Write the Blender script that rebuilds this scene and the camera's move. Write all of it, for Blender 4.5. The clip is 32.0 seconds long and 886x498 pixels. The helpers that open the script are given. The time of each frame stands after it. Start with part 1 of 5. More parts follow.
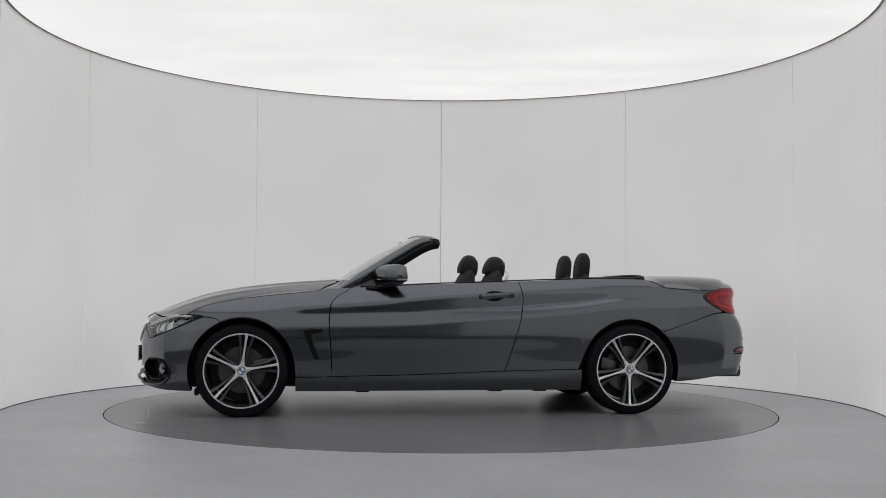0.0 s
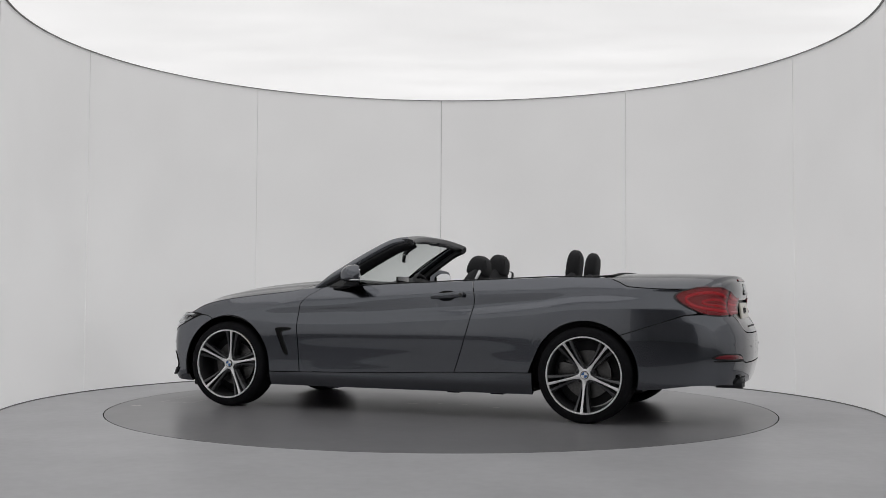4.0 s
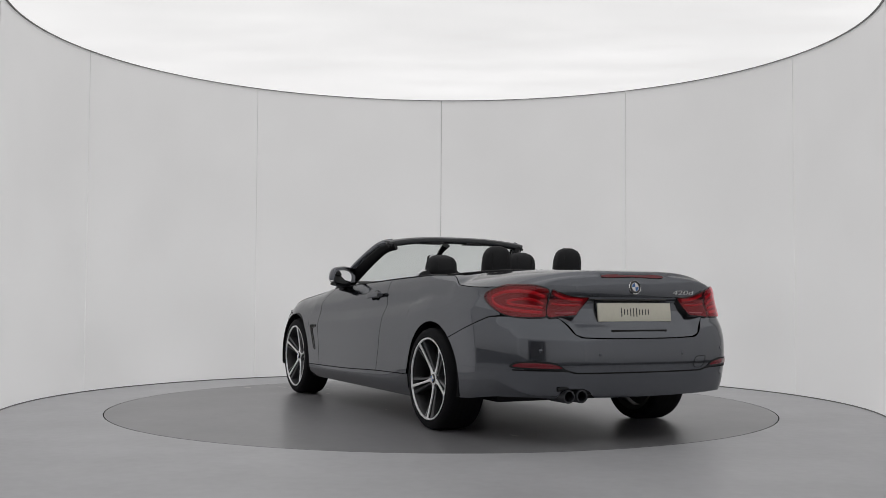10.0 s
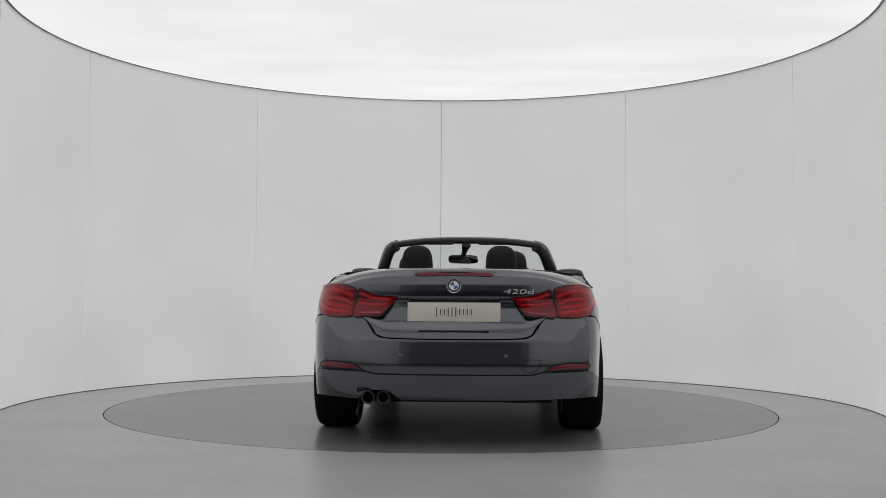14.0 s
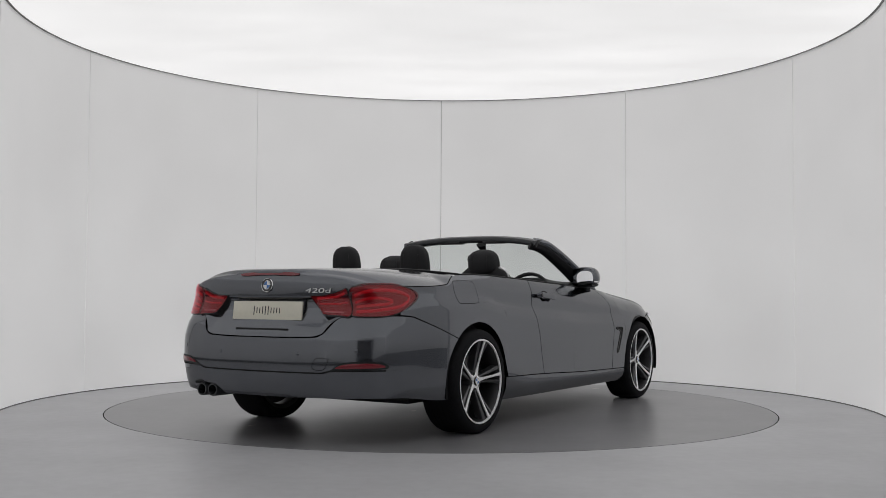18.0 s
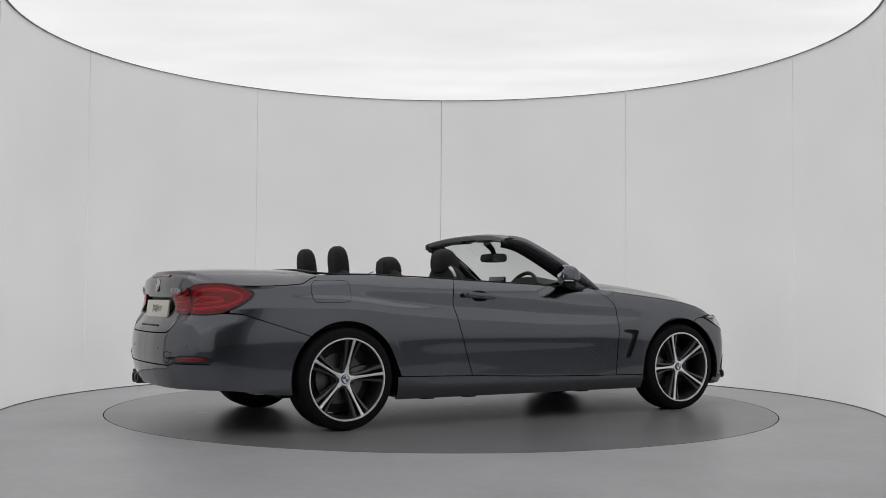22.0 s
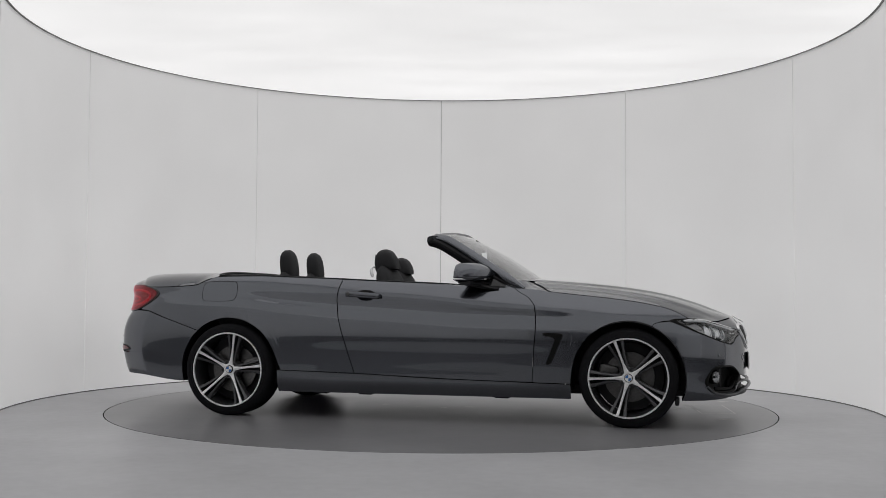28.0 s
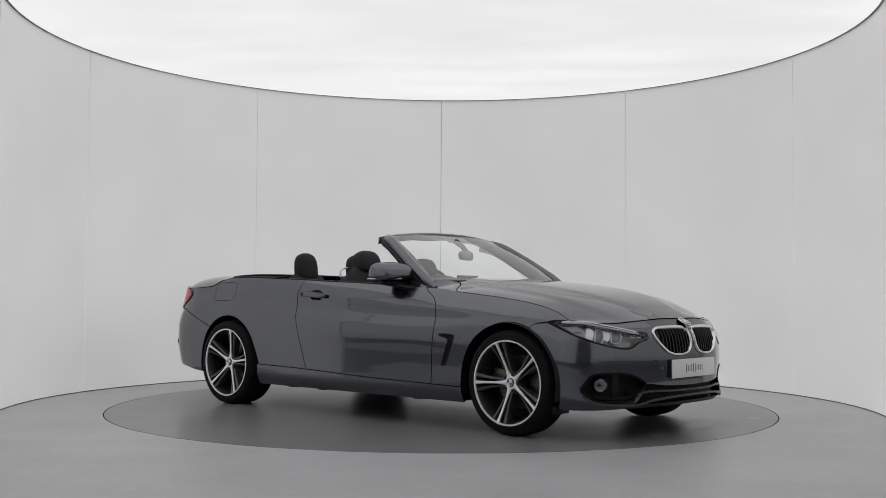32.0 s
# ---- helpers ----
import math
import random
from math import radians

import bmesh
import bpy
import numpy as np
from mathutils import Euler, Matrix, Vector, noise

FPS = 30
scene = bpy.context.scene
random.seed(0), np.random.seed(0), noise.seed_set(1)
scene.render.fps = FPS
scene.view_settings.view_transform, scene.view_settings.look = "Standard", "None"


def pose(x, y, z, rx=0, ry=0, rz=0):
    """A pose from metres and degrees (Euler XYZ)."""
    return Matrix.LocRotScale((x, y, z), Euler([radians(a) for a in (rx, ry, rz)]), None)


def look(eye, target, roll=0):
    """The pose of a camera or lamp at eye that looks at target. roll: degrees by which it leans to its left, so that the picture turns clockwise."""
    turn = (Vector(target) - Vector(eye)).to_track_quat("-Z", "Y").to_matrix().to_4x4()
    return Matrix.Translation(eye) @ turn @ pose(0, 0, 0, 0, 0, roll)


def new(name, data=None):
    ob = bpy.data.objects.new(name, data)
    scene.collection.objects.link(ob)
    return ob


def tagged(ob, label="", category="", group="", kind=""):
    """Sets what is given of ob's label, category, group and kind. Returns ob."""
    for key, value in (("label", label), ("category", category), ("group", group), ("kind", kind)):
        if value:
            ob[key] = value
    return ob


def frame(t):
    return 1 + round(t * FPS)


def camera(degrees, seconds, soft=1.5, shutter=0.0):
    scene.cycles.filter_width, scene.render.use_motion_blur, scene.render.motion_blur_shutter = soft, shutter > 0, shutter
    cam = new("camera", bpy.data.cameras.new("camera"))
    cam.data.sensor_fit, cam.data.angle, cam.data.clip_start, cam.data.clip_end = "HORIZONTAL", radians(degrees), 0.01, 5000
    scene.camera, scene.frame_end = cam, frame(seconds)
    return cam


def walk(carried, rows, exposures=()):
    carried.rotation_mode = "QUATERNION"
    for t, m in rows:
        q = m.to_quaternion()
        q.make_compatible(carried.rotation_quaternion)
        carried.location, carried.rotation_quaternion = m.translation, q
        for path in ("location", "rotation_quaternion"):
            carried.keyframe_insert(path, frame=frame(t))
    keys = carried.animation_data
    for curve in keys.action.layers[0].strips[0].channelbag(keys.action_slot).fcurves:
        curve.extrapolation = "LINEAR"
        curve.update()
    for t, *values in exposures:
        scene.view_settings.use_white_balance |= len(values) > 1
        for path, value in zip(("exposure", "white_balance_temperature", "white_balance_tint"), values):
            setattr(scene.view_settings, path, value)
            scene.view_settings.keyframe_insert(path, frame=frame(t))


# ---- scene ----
EYE = (0.0, -8.3387, 0.8563)
cam = camera(45.29, 32.0, soft=0.6)
walk(cam, [(0.0, look(EYE, (0.0085, 1.6516, 1.2973), 0.32)), (32.0, look(EYE, (0.0085, 1.6516, 1.2973), 0.32))], exposures=[(0.0, 0.0), (32.0, 0.0)])

TURN_START, TURN_RATE = 187.71, -7.1824   # degrees, degrees per second
CAR_ON_TABLE = (0.1004, -0.1824)          # the car's origin (mid wheelbase) from the turntable's middle, at a turn of zero
R_WALL, H_CEILING, R_TABLE = 3.27, 2.998, 2.513

# weak grey world; the luminous ceiling gives light, walls and unseen hall carry added glow
world = bpy.data.worlds.new("world")
scene.world = world
world.use_nodes = True
world.node_tree.nodes["Background"].inputs["Color"].default_value = (0.05, 0.05, 0.055, 1)
world.node_tree.nodes["Background"].inputs["Strength"].default_value = 0.2
DOOR_HALF, DOOR_TOP = 2.7, 3.0
# the ceiling is the lamp; WALL_GLOW is emission added to the wall fabric
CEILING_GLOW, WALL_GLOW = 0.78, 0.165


# ---- materials ----
def material(name, color, rough=.5, metal=0.0, coat=0.0, spec=.5, grain=0.0, grain_size=40.0, stain=0.0, stain_size=2.0, bump=0.0, bump_size=200.0, emit=0.0, emit_color=None, rough_var=0.0, coat_rough=.03, stretch=None, edge=1.0):
    """A principled surface with fine grain, broad stains, relief and uneven gloss."""
    m = bpy.data.materials.new(name)
    m.use_nodes = True
    t = m.node_tree
    b = t.nodes["Principled BSDF"]
    b.inputs["Base Color"].default_value = (*color, 1)
    b.inputs["Roughness"].default_value, b.inputs["Metallic"].default_value = rough, metal
    b.inputs["Coat Weight"].default_value, b.inputs["Coat Roughness"].default_value = coat, coat_rough
    b.inputs["Specular IOR Level"].default_value = spec
    b.inputs["Specular Tint"].default_value = (edge, edge, edge, 1)
    pos = t.nodes.new("ShaderNodeTexCoord")
    at = pos.outputs["Object"]
    if stretch:
        mp = t.nodes.new("ShaderNodeMapping")
        mp.inputs["Scale"].default_value = stretch
        t.links.new(at, mp.inputs["Vector"])
        at = mp.outputs["Vector"]
    def noise_node(size, detail=4.0):
        n = t.nodes.new("ShaderNodeTexNoise")
        n.inputs["Scale"].default_value, n.inputs["Detail"].default_value = size, detail
        t.links.new(at, n.inputs["Vector"])
        return n.outputs["Fac"]
    def ranged(fac, lo, hi, a=.25, z=.75):
        r = t.nodes.new("ShaderNodeMapRange")
        r.inputs["From Min"].default_value, r.inputs["From Max"].default_value = a, z
        r.inputs["To Min"].default_value, r.inputs["To Max"].default_value = lo, hi
        t.links.new(fac, r.inputs["Value"])
        return r.outputs["Result"]
    value = None
    for amount, size in ((grain, grain_size), (stain, stain_size)):
        if amount:
            v = ranged(noise_node(size), 1 - amount, 1 + amount)
            if value is None:
                value = v
            else:
                k = t.nodes.new("ShaderNodeMath")
                k.operation = "MULTIPLY"
                t.links.new(value, k.inputs[0])
                t.links.new(v, k.inputs[1])
                value = k.outputs[0]
    if value is not None:
        mix = t.nodes.new("ShaderNodeVectorMath")
        mix.operation = "SCALE"
        mix.inputs[0].default_value = color
        t.links.new(value, mix.inputs["Scale"])
        t.links.new(mix.outputs["Vector"], b.inputs["Base Color"])
    if rough_var:
        t.links.new(ranged(noise_node(stain_size * 2.3), rough - rough_var, rough + rough_var), b.inputs["Roughness"])
    if bump:
        n = t.nodes.new("ShaderNodeBump")
        n.inputs["Strength"].default_value, n.inputs["Distance"].default_value = bump, .002
        t.links.new(noise_node(bump_size, 3), n.inputs["Height"])
        t.links.new(n.outputs["Normal"], b.inputs["Normal"])
    if emit:
        b.inputs["Emission Color"].default_value = (*(emit_color or color), 1)
        b.inputs["Emission Strength"].default_value = emit
    return m


def glass(name, tint, gloss=1.0, faces=1.0):
    """A thin clear pane: see-through with a tint, and mirror gloss by Fresnel."""
    m = bpy.data.materials.new(name)
    m.use_nodes = True
    t = m.node_tree
    t.nodes.remove(t.nodes["Principled BSDF"])
    see, shine = t.nodes.new("ShaderNodeBsdfTransparent"), t.nodes.new("ShaderNodeBsdfGlossy")
    mix, f = t.nodes.new("ShaderNodeMixShader"), t.nodes.new("ShaderNodeLayerWeight")
    see.inputs["Color"].default_value = (*tint, 1)
    shine.inputs["Roughness"].default_value = .01
    shine.inputs["Color"].default_value = (gloss, gloss, gloss, 1)
    # gloss rises towards grazing sight: 4 % head-on
    power, scale = t.nodes.new("ShaderNodeMath"), t.nodes.new("ShaderNodeMath")
    power.operation, scale.operation = "POWER", "MULTIPLY_ADD"
    power.inputs[1].default_value, scale.inputs[1].default_value, scale.inputs[2].default_value = 5.0, min(.85 * faces, 1.0), .045 * faces
    t.links.new(f.outputs["Facing"], power.inputs[0])
    t.links.new(power.outputs[0], scale.inputs[0])
    t.links.new(scale.outputs[0], mix.inputs[0])
    t.links.new(see.outputs[0], mix.inputs[1])
    t.links.new(shine.outputs[0], mix.inputs[2])
    t.links.new(mix.outputs[0], t.nodes["Material Output"].inputs["Surface"])
    return m


def luminous(name, base, glow, size, depth, tint=(1, 1, 1), soft=.5, along=None, high=1.0, low=1.0):
    """A sheet with its own glow, which varies softly from place to place."""
    m = material(name, base, rough=.7, spec=.2)
    t = m.node_tree
    b = t.nodes["Principled BSDF"]
    pos, n, r, c = (t.nodes.new(k) for k in ("ShaderNodeTexCoord", "ShaderNodeTexNoise", "ShaderNodeMapRange", "ShaderNodeVectorMath"))
    mp = t.nodes.new("ShaderNodeMapping")
    mp.inputs["Scale"].default_value = along or (1, 1, 1)
    n.inputs["Scale"].default_value, n.inputs["Detail"].default_value, n.inputs["Roughness"].default_value = size, 2.0, soft
    t.links.new(pos.outputs["Object"], mp.inputs["Vector"])
    t.links.new(mp.outputs["Vector"], n.inputs["Vector"])
    t.links.new(n.outputs["Fac"], r.inputs["Value"])
    r.inputs["From Min"].default_value, r.inputs["From Max"].default_value = .3, .7
    r.inputs["To Min"].default_value, r.inputs["To Max"].default_value = 1 - depth, 1 + depth
    c.operation = "SCALE"
    c.inputs[0].default_value = tint
    # glow scaled from low to high with height: the wall's fade painted into emission
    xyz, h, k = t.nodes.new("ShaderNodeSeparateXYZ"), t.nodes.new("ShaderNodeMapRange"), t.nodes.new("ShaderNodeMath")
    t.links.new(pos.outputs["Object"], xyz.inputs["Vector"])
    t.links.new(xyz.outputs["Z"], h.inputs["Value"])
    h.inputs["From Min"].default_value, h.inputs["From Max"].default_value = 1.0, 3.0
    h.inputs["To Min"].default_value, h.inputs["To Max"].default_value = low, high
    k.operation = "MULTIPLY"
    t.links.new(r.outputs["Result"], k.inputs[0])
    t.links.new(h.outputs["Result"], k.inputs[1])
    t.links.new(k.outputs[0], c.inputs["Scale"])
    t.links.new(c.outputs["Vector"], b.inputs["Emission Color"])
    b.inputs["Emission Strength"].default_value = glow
    return m


# wall fabric with brightness put in as emission, stronger low down
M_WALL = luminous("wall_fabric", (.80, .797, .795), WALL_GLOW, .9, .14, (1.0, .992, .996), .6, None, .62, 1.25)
M_CEILING = luminous("ceiling_fabric", (.22, .22, .22), CEILING_GLOW, .55, .07, (1.0, .99, .988), .6, (1, 2.2, 1))
M_TRIM = material("dark_trim", (.17, .165, .165), .5)
M_JOINT = material("joint_trim", (.60, .595, .59), .5, metal=.2, grain=.1)
M_FLOOR = material("floor_resin", (.445, .445, .459), .40, spec=.4, grain=.05, grain_size=14, stain=.09, stain_size=1.3, rough_var=.03)
M_TABLE = material("turntable_resin", (.195, .193, .20), .30, spec=.5, rough_var=.02, grain=.07, grain_size=14, stain=.14, stain_size=.8)
M_GAP = material("gap_black", (.012, .012, .012), .9, spec=.1)
M_MARK = material("chalk_mark", (.62, .60, .58), .6, grain=.3, grain_size=60)
M_SCUFF = material("scuff_mark", (.56, .54, .52), .55, grain=.3, grain_size=60)
M_CARPETHALL = material("hall_carpet", (.045, .045, .048), .9, spec=.2, grain=.15, grain_size=200, stain=.1)
M_HALL = material("hall_paint", (.72, .72, .725), .8, grain=.05, stain=.1, stain_size=.7)
# emission of the unseen hall ceiling, added as fill
M_HALLFILL = luminous("hall_ceiling_fill", (.6, .6, .6), .48, .5, .05)
M_DARKHALL = material("dark_room_paint", (.68, .68, .70), .8, grain=.05, stain=.1, stain_size=.7)
M_PAINT = material("grey_metallic_paint", (.108, .114, .130), .21, metal=1.0, coat=1.0, spec=.5, grain=.05, grain_size=1800, coat_rough=.015, edge=.32)
M_PAINT.node_tree.nodes["Principled BSDF"].inputs["Coat IOR"].default_value = 1.56
M_SATIN = material("dark_satin_plastic", (.030, .032, .036), .38, spec=.5, coat=.3, coat_rough=.15, grain=.08, grain_size=300, bump=.05, bump_size=900)
M_BLACK = material("black_plastic", (.012, .012, .0135), .5, spec=.28, grain=.15, grain_size=120, bump=.1, bump_size=500)
M_GLOSS = material("gloss_black", (.010, .010, .011), .12, spec=.5, coat=.6)
M_RUBBER = material("tyre_rubber", (.009, .009, .0105), .74, spec=.12, grain=.2, grain_size=60, stain=.12, stain_size=6, bump=.25, bump_size=300)
M_ALLOY = material("machined_alloy", (.95, .95, .955), .36, metal=.62, grain=.06, grain_size=300)
M_FIGURE = material("bright_figures", (.72, .72, .73), .3, metal=.35)
M_RIM = material("anthracite_alloy", (.062, .063, .067), .34, metal=.4, coat=.5, grain=.1, grain_size=200)
M_BARREL = material("dark_barrel", (.030, .030, .032), .45, metal=.3, grain=.1, grain_size=200)
M_DISC = material("brake_steel", (.12, .118, .117), .35, metal=1.0, grain=.2, grain_size=80, stretch=(1, 1, 1))
M_CHROME = material("chrome", (.78, .78, .79), .10, metal=1.0)
M_SILVER = material("satin_silver", (.62, .62, .63), .3, metal=.9, grain=.05)
M_FABRIC = material("dark_seat_cloth", (.020, .020, .022), .75, spec=.3, grain=.18, grain_size=400, stain=.1, stain_size=8, bump=.3, bump_size=700)
M_DASH = material("soft_dash_plastic", (.022, .022, .024), .6, spec=.35, grain=.12, grain_size=350, bump=.2, bump_size=600)
M_CARPET = material("black_carpet", (.014, .014, .015), .95, spec=.1, grain=.3, grain_size=500, bump=.5, bump_size=500)
M_RED = material("red_lamp_inner", (.60, .012, .042), .28, coat=.5, grain=.12, grain_size=40)
M_DARKRED = material("dark_red_lamp_inner", (.20, .004, .014), .3, coat=.4, grain=.1, grain_size=60)
M_REDLENS = glass("red_lens", (.94, .28, .36))
M_CLEARLENS = glass("clear_lens", (.93, .94, .95))
M_SCREEN = glass("windscreen_glass", (.90, .94, .925), 1.0, 2.6)
M_MIRROR = material("mirror_glass", (.86, .87, .88), .02, metal=1.0)
M_PLATE_Y = material("plate_cream", (.72, .69, .58), .32, coat=.4, grain=.03)
M_PLATE_W = material("plate_white", (.78, .78, .77), .32, coat=.4, grain=.03)
M_INK = material("plate_ink", (.02, .02, .02), .5)
M_BLUE = material("badge_blue", (.05, .16, .42), .25, coat=1.0)
M_WHITE = material("badge_white", (.78, .79, .80), .25, coat=1.0)
M_VOID = material("duct_black", (.006, .006, .006), .55, spec=.12, grain=.1)
M_BRIGHT = material("lamp_chrome", (.80, .80, .81), .25, metal=.5)
M_FOG = material("fog_reflector", (.45, .45, .46), .22, metal=.6)
M_REFLEX = material("red_reflector", (.17, .008, .016), .22, coat=.5, grain=.2, grain_size=120)
M_BOWL = material("lamp_bowl", (.32, .32, .325), .32, metal=.4, grain=.08)
M_BOWLDARK = material("lamp_pod", (.12, .12, .125), .25, metal=.3, coat=.4)
M_REFLECTOR = material("lamp_reflector", (.70, .71, .72), .12, metal=1.0)


# ---- geometry helpers: a geometry is (points, faces) ----
def grid(p, flip=False, wrap=False):
    p = np.asarray(p, float)
    a, b = p.shape[:2]
    faces = []
    for i in range(a - 1 + (1 if wrap else 0)):
        for j in range(b - 1):
            q = (i * b + j, ((i + 1) % a) * b + j, ((i + 1) % a) * b + j + 1, i * b + j + 1)
            faces.append(q[::-1] if flip else q)
    return p.reshape(-1, 3), faces


def join(*geos):
    points, faces, k = [], [], 0
    for p, f in geos:
        points.append(np.asarray(p, float))
        faces += [tuple(i + k for i in q) for q in f]
        k += len(p)
    return np.concatenate(points), faces


def moved(geo, m):
    p = np.asarray(geo[0], float)
    m = np.array(m)
    return p @ m[:3, :3].T + m[:3, 3], geo[1]


def weld(geo):
    """Joins points that coincide."""
    key, first, back = np.unique(np.round(geo[0], 5), axis=0, return_index=True, return_inverse=True)
    back = back.reshape(-1)
    faces = [tuple(dict.fromkeys(int(back[i]) for i in f)) for f in geo[1]]
    return geo[0][first], [f for f in faces if len(f) > 2]


def mirrored(geo):
    return np.asarray(geo[0], float) * (1, -1, 1), [q[::-1] for q in geo[1]]


def slab(lo, hi, r=.01):
    """A box with bevelled edges."""
    lo, hi = np.minimum(lo, hi), np.maximum(lo, hi)
    bm = bmesh.new()
    bmesh.ops.create_cube(bm, size=1)
    for v in bm.verts:
        v.co = [lo[i] + (v.co[i] + .5) * (hi[i] - lo[i]) for i in range(3)]
    bmesh.ops.bevel(bm, geom=bm.edges[:], offset=min(r, .45 * min(hi - lo)), segments=2, affect="EDGES", profile=.6)
    g = (np.array([v.co[:] for v in bm.verts]), [tuple(v.index for v in f.verts) for f in bm.faces])
    bm.free()
    return g


def lathe(prof, n=64, axis="y", a0=0.0, a1=360.0):
    """Turns (radius, height) pairs about an axis."""
    full = abs(a1 - a0) >= 360
    a = np.radians(np.linspace(a0, a1, n, endpoint=not full))
    r, h = np.array(prof, float).T
    x, y = np.outer(np.cos(a), r), np.outer(np.sin(a), r)
    hh = np.broadcast_to(h, x.shape)
    p = np.stack((x, hh, y) if axis == "y" else (x, y, hh) if axis == "z" else (hh, x, y), -1)
    return grid(p, wrap=full)


def tube(path, ry, rz=None, n=12, power=2.0, caps=True, upward=(0, 0, 1)):
    """Sweeps a rounded section (half-sizes ry across, rz along 'upward') along a path; sizes may vary."""
    path = np.array(path, float)
    k = len(path)
    ry = np.broadcast_to(ry, k)
    rz = ry if rz is None else np.broadcast_to(rz, k)
    t = np.gradient(path, axis=0)
    t /= np.linalg.norm(t, axis=1, keepdims=True)
    side = np.cross(t, upward)
    side /= np.linalg.norm(side, axis=1, keepdims=True)
    top = np.cross(side, t)
    a = np.linspace(0, 2 * np.pi, n, endpoint=False)
    ca, sa = np.cos(a), np.sin(a)
    ca, sa = np.sign(ca) * np.abs(ca) ** (2 / power), np.sign(sa) * np.abs(sa) ** (2 / power)
    p = path[:, None] + side[:, None] * (ry[:, None] * ca)[..., None] + top[:, None] * (rz[:, None] * sa)[..., None]
    pts, faces = grid(np.concatenate([p, p[:, :1]], 1))
    if caps:
        faces = list(faces) + [tuple(range(n)), tuple((k - 1) * (n + 1) + i for i in range(n))[::-1]]
    return pts, faces


def egg(c, r, n=20, power=2.5):
    """A rounded cushion shape with half-sizes r about c."""
    u, v = np.meshgrid(np.linspace(-np.pi / 2, np.pi / 2, n // 2 + 1), np.linspace(0, 2 * np.pi, n + 1), indexing="ij")
    def sp(w):
        return np.sign(w) * np.abs(w) ** (2 / power)
    p = np.stack([sp(np.cos(u)) * sp(np.cos(v)), sp(np.cos(u)) * sp(np.sin(v)), sp(np.sin(u))], -1) * r + np.array(c)
    return grid(p)


def patch(outline, place, out=0.0, bulge=0.0, rings=7, n=64, skirt=.012, closed_spline=True):
    """A sheet that fills an outline given in two surface coordinates; place(a, b, out) gives points. Its rim is turned in by skirt."""
    o = spline(outline, n, True) if closed_spline else np.array(outline, float)
    c = o.mean(0)
    rows = []
    for k in range(rings + 1):
        r = 1 - k / rings
        q = c + (o - c) * max(r, .004)
        rows.append(place(q[:, 0], q[:, 1], np.full(len(q), out + bulge * (1 - r ** 3))))
    p = np.array(rows)
    p = np.concatenate([p, p[:, :1]], 1)
    g = grid(p)
    if skirt:
        q = np.array([p[0, :], np.concatenate([s := place(o[:, 0], o[:, 1], np.full(len(o), out - skirt)), s[:1]])])
        g = join(g, grid(q, flip=True))
    return g


def band(outline, place, width, out=0.0, n=72, lift=.003, depth=.015):
    """A closed bezel of the given width that follows an outline."""
    o = spline(outline, n, True)
    t = np.roll(o, -1, 0) - np.roll(o, 1, 0)
    nrm = np.stack([t[:, 1], -t[:, 0]], 1)
    nrm /= np.linalg.norm(nrm, axis=1, keepdims=True)
    if ((o - o.mean(0)) * nrm).sum() < 0:
        nrm = -nrm
    rows = []
    for w, h in ((.5, -depth), (.5, 0), (.3, lift), (-.3, lift), (-.5, 0), (-.5, -depth)):
        q = o + nrm * (width * w)
        rows.append(place(q[:, 0], q[:, 1], np.full(len(q), out + h)))
    p = np.array(rows)
    return grid(np.concatenate([p, p[:, :1]], 1))


def mesh_of(name, geo, sharp=40.0, smoothed=True):
    me = bpy.data.meshes.new(name)
    me.from_pydata([tuple(map(float, v)) for v in geo[0]], [], [tuple(int(i) for i in f) for f in geo[1]])
    me.validate()
    if smoothed:
        me.polygons.foreach_set("use_smooth", [True] * len(me.polygons))
        me.set_sharp_from_angle(angle=radians(sharp))
    me.update()
    return me


def part(name, geo, mat, parent, label="", sharp=40.0, m=None):
    """One mesh object under a thing or a part."""
    ob = new(name, geo if isinstance(geo, bpy.types.Mesh) else mesh_of(name, geo, sharp))
    if not ob.data.materials:
        ob.data.materials.append(mat)
    ob.parent = parent
    if m is not None:
        ob.matrix_basis = m
    return tagged(ob, label)


def both(name, geo, mat, parent, label="", sharp=40.0):
    """A part on the left and its mirror image on the right."""
    return part(name, geo, mat, parent, label, sharp), part(name, mirrored(geo), mat, parent, label, sharp)


def piece(name, geo, mat, label="", category="", kind="", group="", sharp=40.0):
    ob = new(name, mesh_of(name, geo, sharp))
    ob.data.materials.append(mat)
    return tagged(ob, label, category, group, kind)


# ---- the booth: floor, curved walls, luminous ceiling, unseen glowing hall ----
def arc_sheet(r0, r1, z0, z1, a0, a1, n=40):
    """A curved slab between two radii; angles in degrees from the far middle (+y) towards +x."""
    a = np.radians(np.linspace(a0, a1, n))
    ring = np.array([(r0, z0), (r0, z1), (r1, z1), (r1, z0), (r0, z0)])
    p = np.stack([np.sin(a)[:, None] * ring[:, 0], np.cos(a)[:, None] * ring[:, 0], np.broadcast_to(ring[:, 1], (n, 5))], -1)
    g = grid(p)
    return g[0], list(g[1]) + [(0, 1, 2, 3), tuple((n - 1) * 5 + i for i in (3, 2, 1, 0))]


